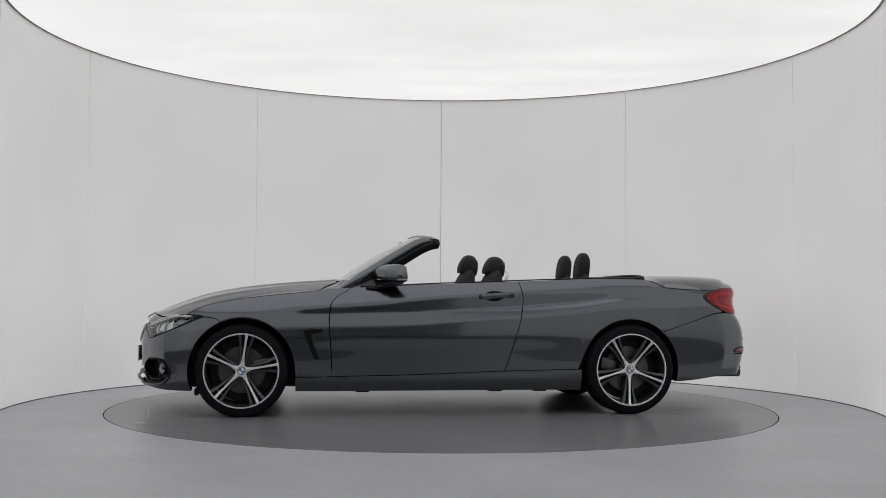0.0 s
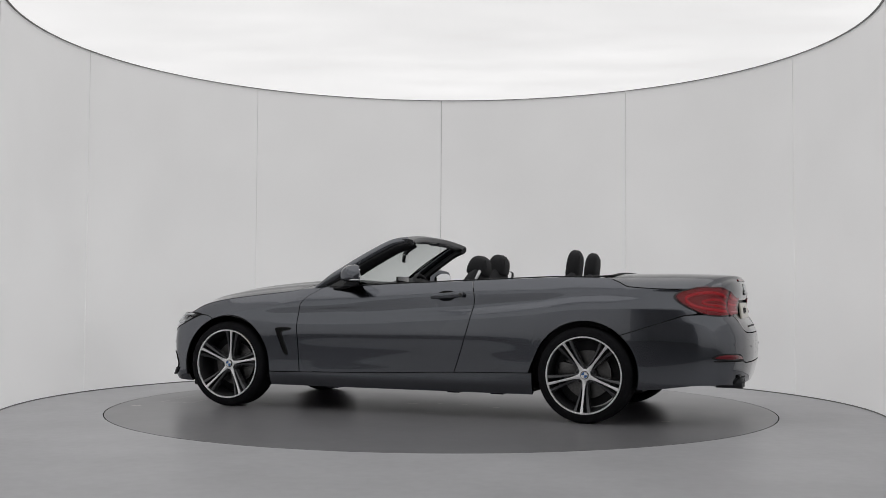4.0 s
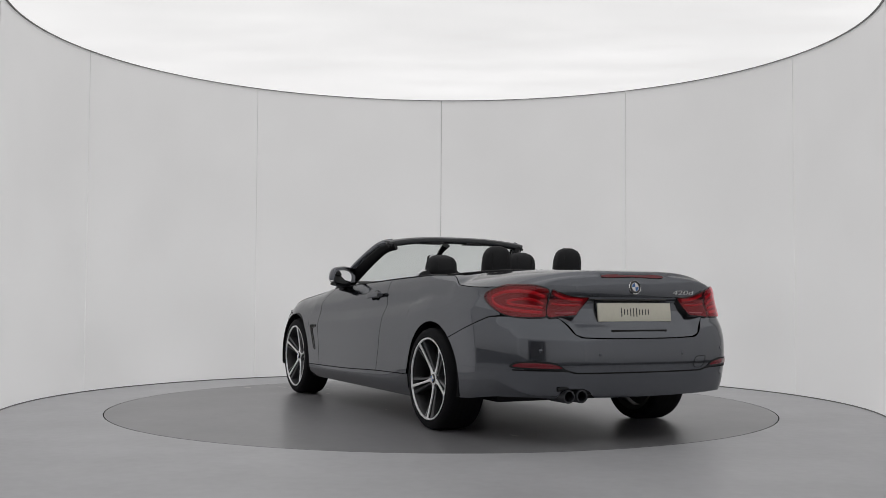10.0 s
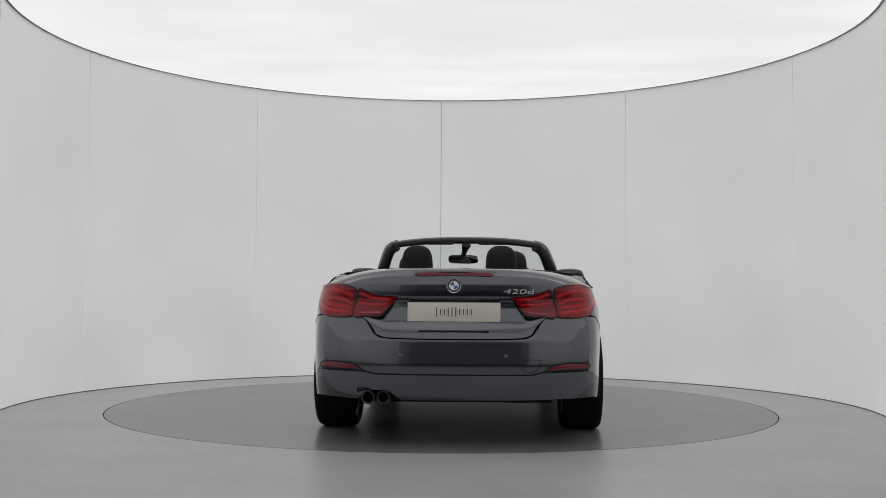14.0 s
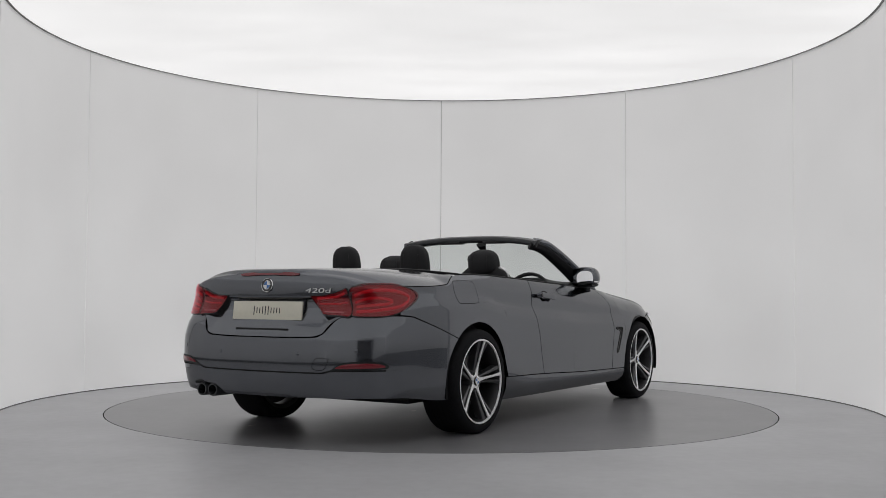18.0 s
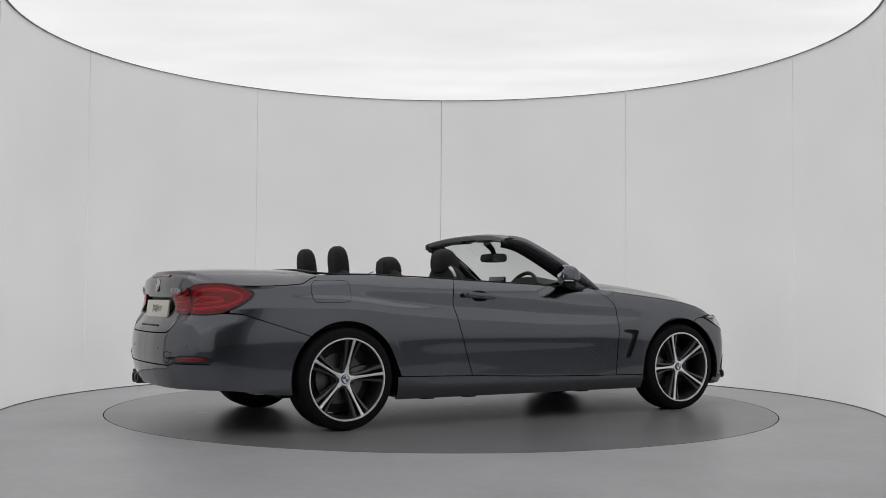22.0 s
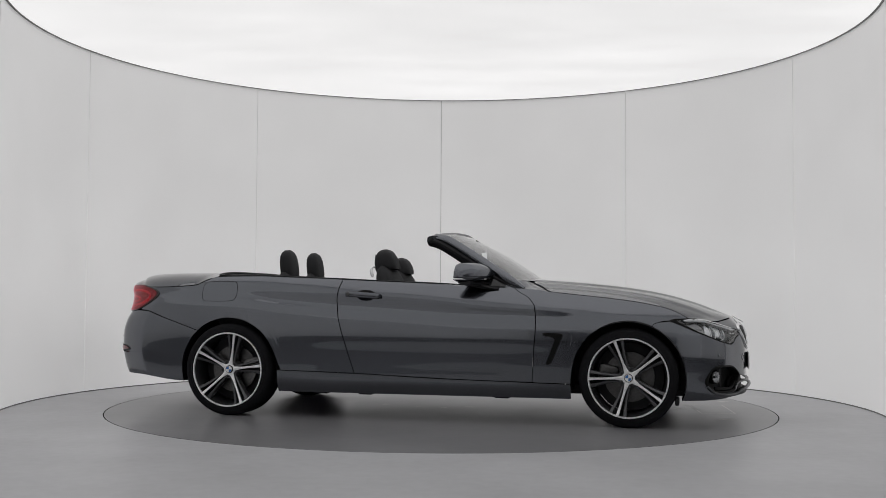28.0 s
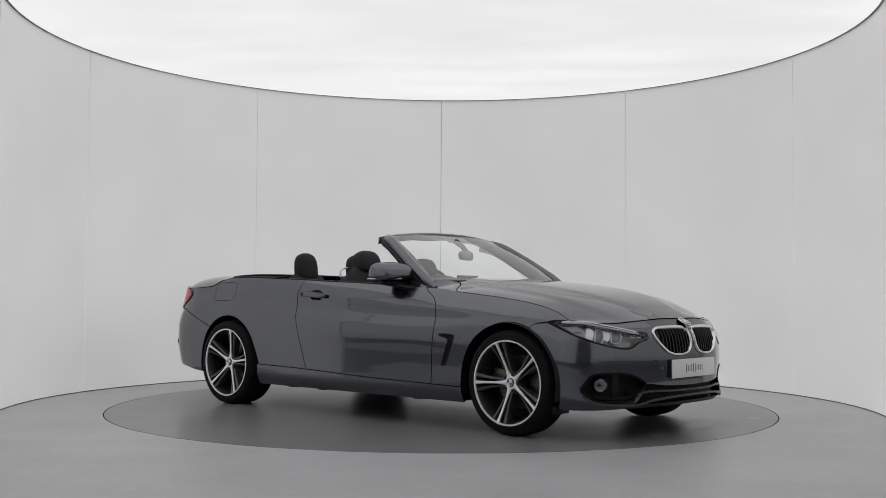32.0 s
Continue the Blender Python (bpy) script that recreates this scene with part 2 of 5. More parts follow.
def build_booth():
    n = 160
    a = np.linspace(0, 2 * np.pi, n, endpoint=False)
    circle = np.stack([np.cos(a), np.sin(a)], 1) * (R_TABLE + .005)
    square = np.stack([np.cos(a), np.sin(a)], 1) * 4.42
    def level(q, z):
        return np.concatenate([q, np.full((len(q), 1), z)], 1)
    mid = [circle + (square - circle) * f for f in (.0, .06, .2, .5, 1.0)]
    rows = [level(circle, -.05)] + [level(q, 0) for q in mid] + [level(square, -.08)]
    p = np.array(rows)
    p = np.concatenate([p, p[:, :1]], 1)
    piece("floor", grid(p, flip=True), M_FLOOR, "smooth grey resin studio floor with faint stains", "floor", "structure", sharp=60)
    # dark hall floor out of view, put there to darken the car's low reflections
    piece("floor_hall", slab((-8.2, -12.7, -.14), (8.2, 4.1, -.075), .002), M_CARPETHALL, "unseen dark hall carpet in front of the booth, added for dark low reflections", "floor", "structure")
    piece("trim_gap", lathe([(R_TABLE + .0047, -.05), (R_TABLE + .0047, -.0005)], 160, "z"), M_GAP, "dark inner edge of the gap round the turntable", "trim", "structure")
    piece("turntable_pit", lathe([(0.0, -.06), (R_TABLE + .2, -.06)], 96, "z"), M_GAP, "black pit in the gap round the turntable", "floor", "structure")
    wall = piece("wall_curved", arc_sheet(R_WALL + .014, R_WALL + .12, 0, H_CEILING + .25, -104.8, 104.8, 120), M_JOINT, "curved booth wall behind white fabric panels with added glow", "wall", "structure")
    joints = [-104.8, -72.6, -36.1, -.28, 35.6, 71.8, 104.8]
    for a0, a1 in zip(joints[:-1], joints[1:]):
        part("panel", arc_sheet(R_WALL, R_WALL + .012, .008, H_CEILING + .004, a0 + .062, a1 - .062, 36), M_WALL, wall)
    piece("baseboard", arc_sheet(R_WALL - .004, R_WALL + .012, 0.0, .008, -104.8, 104.8, 120), M_TRIM, "thin dark line at the foot of the curved wall", "trim", "structure")
    piece("trim", lathe([(R_WALL - .016, H_CEILING + .008), (R_WALL - .016, H_CEILING + .002), (R_WALL + .0, H_CEILING + .002), (R_WALL + .0, H_CEILING + .008)], 160, "z"), M_TRIM, "thin dark metal edge ring of the ceiling", "trim", "structure")
    piece("ceiling", join(lathe([(.0, H_CEILING + .006), (R_WALL * .5, H_CEILING + .006), (R_WALL - .012, H_CEILING + .006)], 160, "z")), M_CEILING, "round luminous white stretch ceiling", "ceiling", "structure")
    # unseen white hall, added: glowing walls, and a wide dark doorway behind the camera
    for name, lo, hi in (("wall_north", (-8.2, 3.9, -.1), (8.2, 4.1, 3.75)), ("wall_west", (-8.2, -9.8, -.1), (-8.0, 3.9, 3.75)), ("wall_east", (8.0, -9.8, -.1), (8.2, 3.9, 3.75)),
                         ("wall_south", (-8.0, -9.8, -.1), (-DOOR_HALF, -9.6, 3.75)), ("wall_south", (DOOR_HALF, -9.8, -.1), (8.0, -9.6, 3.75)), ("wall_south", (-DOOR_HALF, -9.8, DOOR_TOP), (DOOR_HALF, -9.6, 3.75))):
        piece(name, slab(lo, hi, .01), M_WALL, "unseen white hall wall in front of the booth, with added glow", "wall", "structure")
    # this ceiling glows only as added fill for the floor and the car
    piece("ceiling_hall", slab((-8.2, -9.8, 3.75), (8.2, 4.1, 3.9), .01), M_HALLFILL, "unseen white hall ceiling above the booth, glowing as added fill light", "ceiling", "structure")
    # room out of view, left unlit so the car mirrors a dark patch
    for name, lo, hi in (("wall_dark", (-DOOR_HALF - .3, -9.8, -.1), (-DOOR_HALF - .1, -12.5, 3.4)), ("wall_dark", (DOOR_HALF + .1, -9.8, -.1), (DOOR_HALF + .3, -12.5, 3.4)),
                         ("wall_dark", (-DOOR_HALF - .3, -12.7, -.1), (DOOR_HALF + .3, -12.5, 3.4)), ("wall_dark", (-DOOR_HALF - .3, -12.7, 3.3), (DOOR_HALF + .3, -9.8, 3.5))):
        piece(name, slab(lo, hi, .01), M_DARKHALL, "plain pale wall of the unseen unlit room added behind the doorway", "wall", "structure")
    # skirts that close the two cut ends of the booth roof
    piece("booth_roof", lathe([(0.0, H_CEILING + .2), (R_WALL + .12, H_CEILING + .2), (R_WALL + .12, H_CEILING - .02), (R_WALL + .0, H_CEILING - .02)], 120, "z"), M_HALL, "dark roof slab above the luminous ceiling", "roof", "structure")


def build_turntable():
    prof = [(0.0, 0.0), (.8, 0), (1.6, 0), (R_TABLE - .045, 0), (R_TABLE - .004, 0), (R_TABLE, -.004), (R_TABLE, -.055)]
    prof = prof[:4] + [(R_TABLE - .003, 0)]
    table = piece("turntable", lathe(prof, 160, "z"), M_TABLE, "round grey resin turntable set flush in the floor", "turntable", sharp=50)
    part("table_edge", lathe([(R_TABLE - .003, 0), (R_TABLE, -.003), (R_TABLE, -.055)], 160, "z"), M_GAP, table, "dark edge of the turntable")
    # thin pale outline of an old marking, and scuffs
    corners = [(2.218, .058), (1.977, -.002), (1.882, .608), (2.137, .655)]
    for (ax, ay), (bx, by) in zip(corners, corners[1:] + corners[:1]):
        d = np.array((bx - ax, by - ay))
        n = np.array((-d[1], d[0])) / np.linalg.norm(d) * .0035
        p = np.array([[(ax + n[0] * k, ay + n[1] * k, .0012), (bx + n[0] * k, by + n[1] * k, .0012)] for k in (1, -1)])
        part("marking_line", grid(p), M_MARK, table, "thin pale line marked on the turntable")
    rng = random.Random(5)
    for x, y, r in ((.25, -.04, .035), (.06, -.134, .025), (-.115, .508, .018), (-.439, -.03, .03), (-.14, -.146, .025), (2.15, -.378, .04), (1.80, .30, .03), (1.626, .371, .025), (-1.80, .36, .04), (1.28, .469, .03), (2.151, .949, .04)):
        a0 = rng.uniform(0, 3)
        pts = [(x + r * rng.uniform(.4, 1.2) * math.cos(a + a0) * 1.6, y + r * rng.uniform(.3, .8) * math.sin(a + a0), .0010) for a in np.linspace(0, 2 * math.pi, 13)[:-1]]
        q = spline(pts, 30, True)
        part("scuff", (q, [tuple(range(30))]), M_SCUFF, table, "faint pale scuff on the resin")
    return table


# ---- shape of the car body: smooth profiles in the car's own frame (x forward, y left, z up) ----
def profile(*pairs):
    """A smooth monotone curve through (x, y) pairs."""
    xs, ys = np.array([p[0] for p in pairs], float), np.array([p[1] for p in pairs], float)
    d = np.diff(ys) / np.diff(xs)
    m = np.zeros(len(xs))
    m[0], m[-1] = d[0], d[-1]
    for i in range(1, len(xs) - 1):
        if d[i - 1] * d[i] > 0:
            a, b = xs[i] - xs[i - 1], xs[i + 1] - xs[i]
            w, v = 2 * b + a, b + 2 * a
            m[i] = (w + v) / (w / d[i - 1] + v / d[i])
    def at(x):
        x = np.clip(np.asarray(x, float), xs[0], xs[-1])
        i = np.clip(np.searchsorted(xs, x) - 1, 0, len(xs) - 2)
        h = xs[i + 1] - xs[i]
        t = (x - xs[i]) / h
        return ((1 + 2 * t) * (1 - t) ** 2 * ys[i] + t * (1 - t) ** 2 * h * m[i]
                + t * t * (3 - 2 * t) * ys[i + 1] + t * t * (t - 1) * h * m[i + 1])
    return at


def spline(points, n, closed=False):
    """n points on a Catmull-Rom curve through the given ones."""
    p = np.array(points, float)
    k = len(p)
    if closed:
        q = np.concatenate([p[-1:], p, p[:2]])
        segs = k
    else:
        q = np.concatenate([2 * p[:1] - p[1:2], p, 2 * p[-1:] - p[-2:-1]])
        segs = k - 1
    u = np.linspace(0, segs, n, endpoint=not closed)
    i = np.clip(u.astype(int), 0, segs - 1)
    t = (u - i)[:, None]
    a, b, c, d = q[i], q[i + 1], q[i + 2], q[i + 3]
    return 0.5 * (2 * b + (c - a) * t + (2 * a - 5 * b + 4 * c - d) * t ** 2 + (3 * b - a - 3 * c + d) * t ** 3)


def smooth(a, b, x):
    t = np.clip((np.asarray(x, float) - a) / (b - a), 0, 1)
    return t * t * (3 - 2 * t)


# the half outline in plan, from the middle of the tail round the side to the middle of the nose
OUTLINE = spline([(-2.458, 0), (-2.452, .25), (-2.42, .5), (-2.35, .70), (-2.21, .81), (-2.0, .866), (-1.75, .895), (-1.4, .907),
                  (-.9, .908), (-.3, .909), (.4, .906), (1.0, .902), (1.4, .898), (1.6, .888), (1.75, .868), (1.86, .834), (1.945, .777),
                  (2.02, .675), (2.085, .54), (2.153, .365), (2.180, .2), (2.188, .08), (2.190, 0)], 900)
ARC = np.concatenate([[0], np.cumsum(np.linalg.norm(np.diff(OUTLINE, axis=0), axis=1))])
ALL = ARC[-1]
HALF = int(np.argmax(OUTLINE[:, 1]))


def s_at_x(x):
    return np.interp(x, OUTLINE[:, 0], ARC)


def s_nose(y):
    return np.interp(-np.asarray(y, float), -OUTLINE[HALF:, 1], ARC[HALF:])


def s_tail(y):
    return np.interp(y, OUTLINE[:HALF, 1], ARC[:HALF])


# heights of the two creases and of the top edge along the car, and how far they lie inside the outline
crease = profile((-2.46, .90), (-1.79, .897), (-1.39, .890), (-.98, .872), (-.58, .864), (-.38, .854), (.03, .826), (.43, .786), (.77, .763), (1.12, .748), (1.5, .70), (1.8, .64), (2.2, .60))
undercut = profile((-2.46, .86), (-1.79, .87), (-1.39, .862), (-.98, .822), (-.58, .793), (-.18, .771), (.23, .746), (.71, .734), (1.12, .72), (1.5, .67), (1.8, .61), (2.2, .57))
top_edge = profile((-2.46, .912), (-2.03, .912), (-1.70, .927), (-1.62, .964), (-1.54, .988), (-1.2, .992), (-1.0, .985), (-.59, .970), (-.38, .960), (.03, .944), (.42, .923), (.62, .914), (.70, .911), (.742, .909), (.80, .904), (.89, .890),
                   (1.26, .850), (1.47, .823), (1.634, .789), (1.757, .747), (1.83, .717), (1.9, .69), (1.98, .66), (2.05, .645), (2.2, .64))
crease_in = profile((-2.46, .042), (-2.0, .042), (-1.5, .048), (-.9, .042), (-.4, .038), (.5, .032), (1.1, .026), (1.5, .017), (2.2, .01))
undercut_in = profile((-2.46, .046), (-2.0, .046), (-1.5, .052), (-.9, .048), (-.4, .044), (.5, .038), (1.0, .030), (1.25, .024), (1.5, .016), (2.2, .008))
hollow_in = profile((-2.46, .005), (-1.6, .004), (-1.2, .002), (-.6, .011), (.5, .011), (.95, .006), (1.3, .002), (2.2, .003))
top_in = profile((-2.46, .05), (-2.03, .04), (-1.70, .062), (-1.54, .105), (-1.2, .10), (-.6, .095), (0, .10), (.5, .112), (.75, .119), (1.0, .128), (1.26, .132), (1.47, .116), (1.634, .100), (1.757, .083), (1.83, .062), (1.9, .03), (2.2, .012))
nose_shift = profile((.15, -.03), (.19, -.006), (.24, .006), (.35, -.004), (.5, 0), (.57, -.006), (.62, -.018), (.66, -.042), (.69, -.072), (.71, -.092), (.73, -.11), (.80, -.14))
tail_shift = profile((.20, .085), (.255, .056), (.30, .036), (.36, .018), (.43, .004), (.47, 0), (.58, .005), (.67, .03), (.742, .072), (.80, .088), (.904, .082), (.95, .09), (.99, .11))


def inset(x, z):
    zc, zu, zt = crease(x), undercut(x), top_edge(x)
    zt = np.maximum(zt + (.765 - zt) * smooth(1.835, 1.93, x), zc + .012)
    zm = zc + .45 * (zt - zc)
    ci, ui, ti = crease_in(x), undercut_in(x), top_in(x)
    hi = hollow_in(x)
    fade = np.maximum(.38, np.maximum(smooth(-.9, -1.45, x), smooth(.80, 1.20, x)))
    def straight(z):
        a, b = zu - .045, zm
        return hi + .5 * (ui - hi) + (ci + .3 * (ti - ci) - hi - .5 * (ui - hi)) * (z - a) / (b - a)
    ui, ci = ui + (straight(zu) - ui) * fade, ci + (straight(zc) - ci) * fade
    knots_z = [.12 + 0 * zc, .26 + 0 * zc, np.minimum(.36, zu - .24), np.minimum(.47, zu - .19), np.minimum(.58, zu - .14), zu - .10, zu - .045, zu, zc, zm, zt, zt + .06]
    knots_i = [.078 + 0 * zc, .0125 + 0 * zc, .003 + .72 * hi, .001 + .60 * hi, .0005 + .1 * hi, .1 * hi + .16 * (ui - .1 * hi), hi + .50 * (ui - hi), ui, ci, ci + .30 * (ti - ci), ti, ti + .12]
    return hermite(knots_z, knots_i, z)


def hermite(kz, kv, z):
    kz, kv = np.array([np.broadcast_to(k, np.shape(z)) for k in kz]), np.array([np.broadcast_to(k, np.shape(z)) for k in kv])
    d = np.diff(kv, axis=0) / np.maximum(np.diff(kz, axis=0), 1e-4)
    m = np.concatenate([d[:1], np.where(d[:-1] * d[1:] > 0, 2 * d[:-1] * d[1:] / (d[:-1] + d[1:] + 1e-12), .25 * (d[:-1] + d[1:])), d[-1:]])
    z = np.clip(z, kz[0], kz[-1])
    i = np.clip((z[None] >= kz).sum(0) - 1, 0, len(kz) - 2)
    def pick(a, j):
        return np.take_along_axis(a, j[None], 0)[0]
    z0, z1, v0, v1, m0, m1 = pick(kz, i), pick(kz, i + 1), pick(kv, i), pick(kv, i + 1), pick(m, i), pick(m, i + 1)
    h = np.maximum(z1 - z0, 1e-4)
    t = (z - z0) / h
    return (1 + 2 * t) * (1 - t) ** 2 * v0 + t * (1 - t) ** 2 * h * m0 + t * t * (3 - 2 * t) * v1 + t * t * (t - 1) * h * m1


def skin(s, z, out=0.0):
    """Points of the left body side at arc s of the outline and height z, moved outwards by out."""
    s, z = np.broadcast_arrays(np.asarray(s, float), np.asarray(z, float))
    def raw(s, z):
        x, y = np.interp(s, ARC, OUTLINE[:, 0]), np.interp(s, ARC, OUTLINE[:, 1])
        side = smooth(.0, .45, np.minimum(s, ALL - s))
        return np.stack([x + smooth(1.66, 2.06, x) * nose_shift(z) + smooth(-1.7, -2.32, x) * tail_shift(z), y * .991 - inset(x, z) * side, z], -1)
    p = raw(s, z)
    if np.any(out):
        e = 2e-3
        n = np.cross(raw(s + e, z) - raw(s - e, z), raw(s, z + e) - raw(s, z - e))
        n /= np.linalg.norm(n, axis=-1, keepdims=True) + 1e-12
        p = p - n * (out + 0 * s)[..., None]
    return p


# bonnet and boot tops
bonnet_mid = profile((.6, .990), (.7, .985), (.9, .972), (1.125, .954), (1.343, .930), (1.56, .895), (1.776, .842), (1.95, .786), (2.12, .718))
bonnet_half = profile((.6, .72), (.742, .735), (.80, .745), (1.0, .765), (1.26, .765), (1.47, .776), (1.634, .784), (1.757, .784), (1.83, .782), (1.9, .755), (1.98, .66), (2.05, .55), (2.12, .43))
bonnet_edge = profile((.5, .932), (.742, .918), (.80, .908), (.89, .890), (1.26, .850), (1.47, .823), (1.634, .789), (1.757, .747), (1.83, .719), (1.9, .704), (1.98, .694), (2.05, .690), (2.12, .70))
lip_x = profile((0, 2.098), (.2, 2.075), (.35, 2.042), (.5, 2.009), (.61, 1.966), (.68, 1.926), (.75, 1.880), (.8, 1.836))
ridge_y = profile((.6, .47), (1.16, .42), (1.55, .37), (1.73, .32), (1.89, .24), (2.12, .14))
crest_y = profile((.6, .58), (1.0, .55), (1.4, .565), (1.65, .58), (1.85, .52), (2.12, .42))


def bonnet_z(x, y):
    c, h, e = bonnet_mid(x), bonnet_half(x), bonnet_edge(x)
    a = np.abs(y) / h
    r = ridge_y(x)
    dome = .011 * (1 - smooth(r - .012, r + .05, np.abs(y))) * smooth(2.10, 1.9, x)
    o = crest_y(x)
    flank = .010 * (1 - smooth(o - .008, o + .07, np.abs(y))) * smooth(2.08, 1.85, x)
    return c - .021 * smooth(2.1, 1.9, x) - (c - e - .010 * smooth(2.08, 1.85, x)) * np.clip(a, 0, 1.1) ** 3.8 + dome + flank


boot_mid = profile((-2.40, .986), (-2.36, 1.003), (-2.30, 1.013), (-2.17, 1.020), (-1.95, 1.026), (-1.8, 1.026), (-1.5, 1.018), (-1.3, 1.008))


# ---- the car ----
GAP = .0032
HUB_F, HUB_R, HUB_Z = 1.405, -1.405, .325
ARCH_F, ARCH_R = .372, .366

door_front = profile((.27, .772), (.50, .785), (.65, .796), (.78, .787), (.844, .744), (.897, .656), (.93, .62))
door_rear = profile((.29, -.455), (.321, -.467), (.516, -.532), (.711, -.588), (.828, -.607), (.887, -.600), (.96, -.580), (1.0, -.56))
sill_top = profile((-1.1, .330), (-.5, .318), (.22, .293), (.77, .283), (1.05, .278))
tail_line = profile((-2.2, .742), (-2.13, .736), (-2.04, .715), (-1.86, .667), (-1.668, .606), (-1.6, .585))
nose_line = profile((1.5, .660), (1.567, .678), (1.62, .696), (1.706, .7035), (1.80, .712), (1.83, .714))
lid_low = profile((0, .611), (.115, .611), (.40, .617), (.445, .632), (.535, .730), (.60, .738), (.80, .740), (.83, .737))
nose_top = profile((0, .7215), (.2, .722), (.31, .717), (.39, .712), (.5, .703), (.56, .698), (.63, .695), (.69, .696), (.75, .703), (.80, .711), (.85, .714), (.878, .705), (.89, .693))


def side_panel(xa, xb, zb, zt, nu, nv, columns=None, gap=GAP):
    """A panel of the left side between the cuts xa(z), xb(z) and the edges zb(x), zt(x), with turned-in edges."""
    u = np.linspace(0, 1, nu) if columns is None else np.asarray(columns)
    v = np.linspace(0, 1, nv)
    U, V = np.meshgrid(u, v, indexing="ij")
    x = xa(.6 + 0 * U) * (1 - U) + xb(.6 + 0 * U) * U
    for _ in range(4):
        b, t = zb(x) + gap, zt(x) - gap
        z = b + (t - b) * V
        x = (xa(z) + gap) * (1 - U) + (xb(z) - gap) * U
    return s_at_x(x), z


def sheet(S, Z, turn=.018):
    """The body skin over a table of (s, z), with its rim turned in."""
    g = grid(skin(S, Z))
    rim = [np.concatenate([A[:, 0], A[-1, 1:], A[-2::-1, -1], A[0, -2::-1]]) for A in (S, Z)]
    q = np.array([skin(*rim), skin(*rim, np.full(len(rim[0]), -turn))])
    return join(g, grid(q, flip=True))


def arch(x, hub, r):
    return HUB_Z + np.sqrt(np.maximum(r * r - (x - hub) ** 2, 0))


def arch_columns(x0, x1, hub, r, n):
    """Columns from x0 to x1 (0 to 1) that crowd where the arch is steep."""
    a = np.clip(hub - r, min(x0, x1), max(x0, x1)), np.clip(hub + r, min(x0, x1), max(x0, x1))
    xs = list(np.linspace(x0, x1, n))
    for k in np.linspace(0, np.pi, 34):
        x = hub + (r + .0005) * np.cos(k)
        if min(x0, x1) < x < max(x0, x1):
            xs.append(x)
    xs = sorted(set(np.round(xs, 5)))
    return (np.array(xs) - x0) / (x1 - x0)


def on_side(a, b, out):
    return skin(s_at_x(a), b, out)


def on_nose(a, b, out):
    return skin(s_nose(a), b, out)


def on_tail(a, b, out):
    return skin(s_tail(a), b, out)


def whole(geo):
    """A left half and its mirror image in one mesh."""
    return join(geo, mirrored(geo))


def inside(poly, a, b):
    """Whether points (a, b) lie inside a closed outline."""
    x0, y0 = poly.T
    x1, y1 = np.roll(x0, -1), np.roll(y0, -1)
    a, b = a[..., None], b[..., None]
    c = ((y0 > b) != (y1 > b)) & (a < (x1 - x0) * (b - y0) / (y1 - y0 + 1e-12) + x0)
    return c.sum(-1) % 2 == 1


# outlines in (half-width on the plan, height)
HEADLAMP = [(.877, .704), (.852, .7125), (.752, .703), (.669, .683), (.577, .663), (.491, .645), (.434, .638), (.434, .605), (.493, .585), (.568, .547), (.681, .562), (.766, .588), (.826, .621), (.858, .659)]
KIDNEY = [(.379, .645), (.335, .664), (.23, .669), (.10, .668), (.034, .657), (.026, .614), (.034, .555), (.081, .518), (.182, .507), (.279, .524), (.343, .569), (.378, .612)]
INTAKE = [(.811, .296), (.793, .358), (.762, .396), (.68, .402), (.567, .396), (.49, .366), (.455, .335), (.49, .295), (.539, .260), (.563, .238), (.703, .232), (.772, .242)]
TAIL_OUT = [(.855, .858), (.846, .892), (.818, .914), (.78, .920), (.70, .915), (.655, .908), (.618, .898), (.605, .87), (.600, .80), (.600, .742), (.66, .733), (.735, .734), (.778, .742), (.812, .766), (.842, .812)]
TAIL_IN = [(.592, .892), (.56, .884), (.50, .866), (.44, .855), (.362, .852), (.355, .840), (.380, .798), (.410, .757), (.432, .744), (.53, .737), (.590, .737), (.593, .82)]
REFLECTOR = [(.545, .444), (.58, .463), (.64, .472), (.72, .475), (.765, .470), (.782, .453), (.72, .447), (.62, .444)]


def lid_x(y, z):
    """The tail face of the boot lid, with its plate recess."""
    base = skin(s_tail(np.abs(y)), z)[..., 0]
    flat = smooth(.50, .40, np.abs(y) - .10 * smooth(.70, .84, z)) * smooth(.845, .828, z)
    return base + flat * .020 * smooth(.612, .70, z) + smooth(.955, .99, z) * 0.0


TAIL_X = np.linspace(-2.44, -1.4, 80)
SHOULDER = skin(s_at_x(TAIL_X), top_edge(TAIL_X) - .003)


def boot_side(x):
    return np.interp(x, SHOULDER[:, 0], SHOULDER[:, 1])


def boot_z(x, w):
    return boot_mid(x) - (boot_mid(x) - np.interp(x, SHOULDER[:, 0], SHOULDER[:, 2])) * np.abs(w) ** 4.6


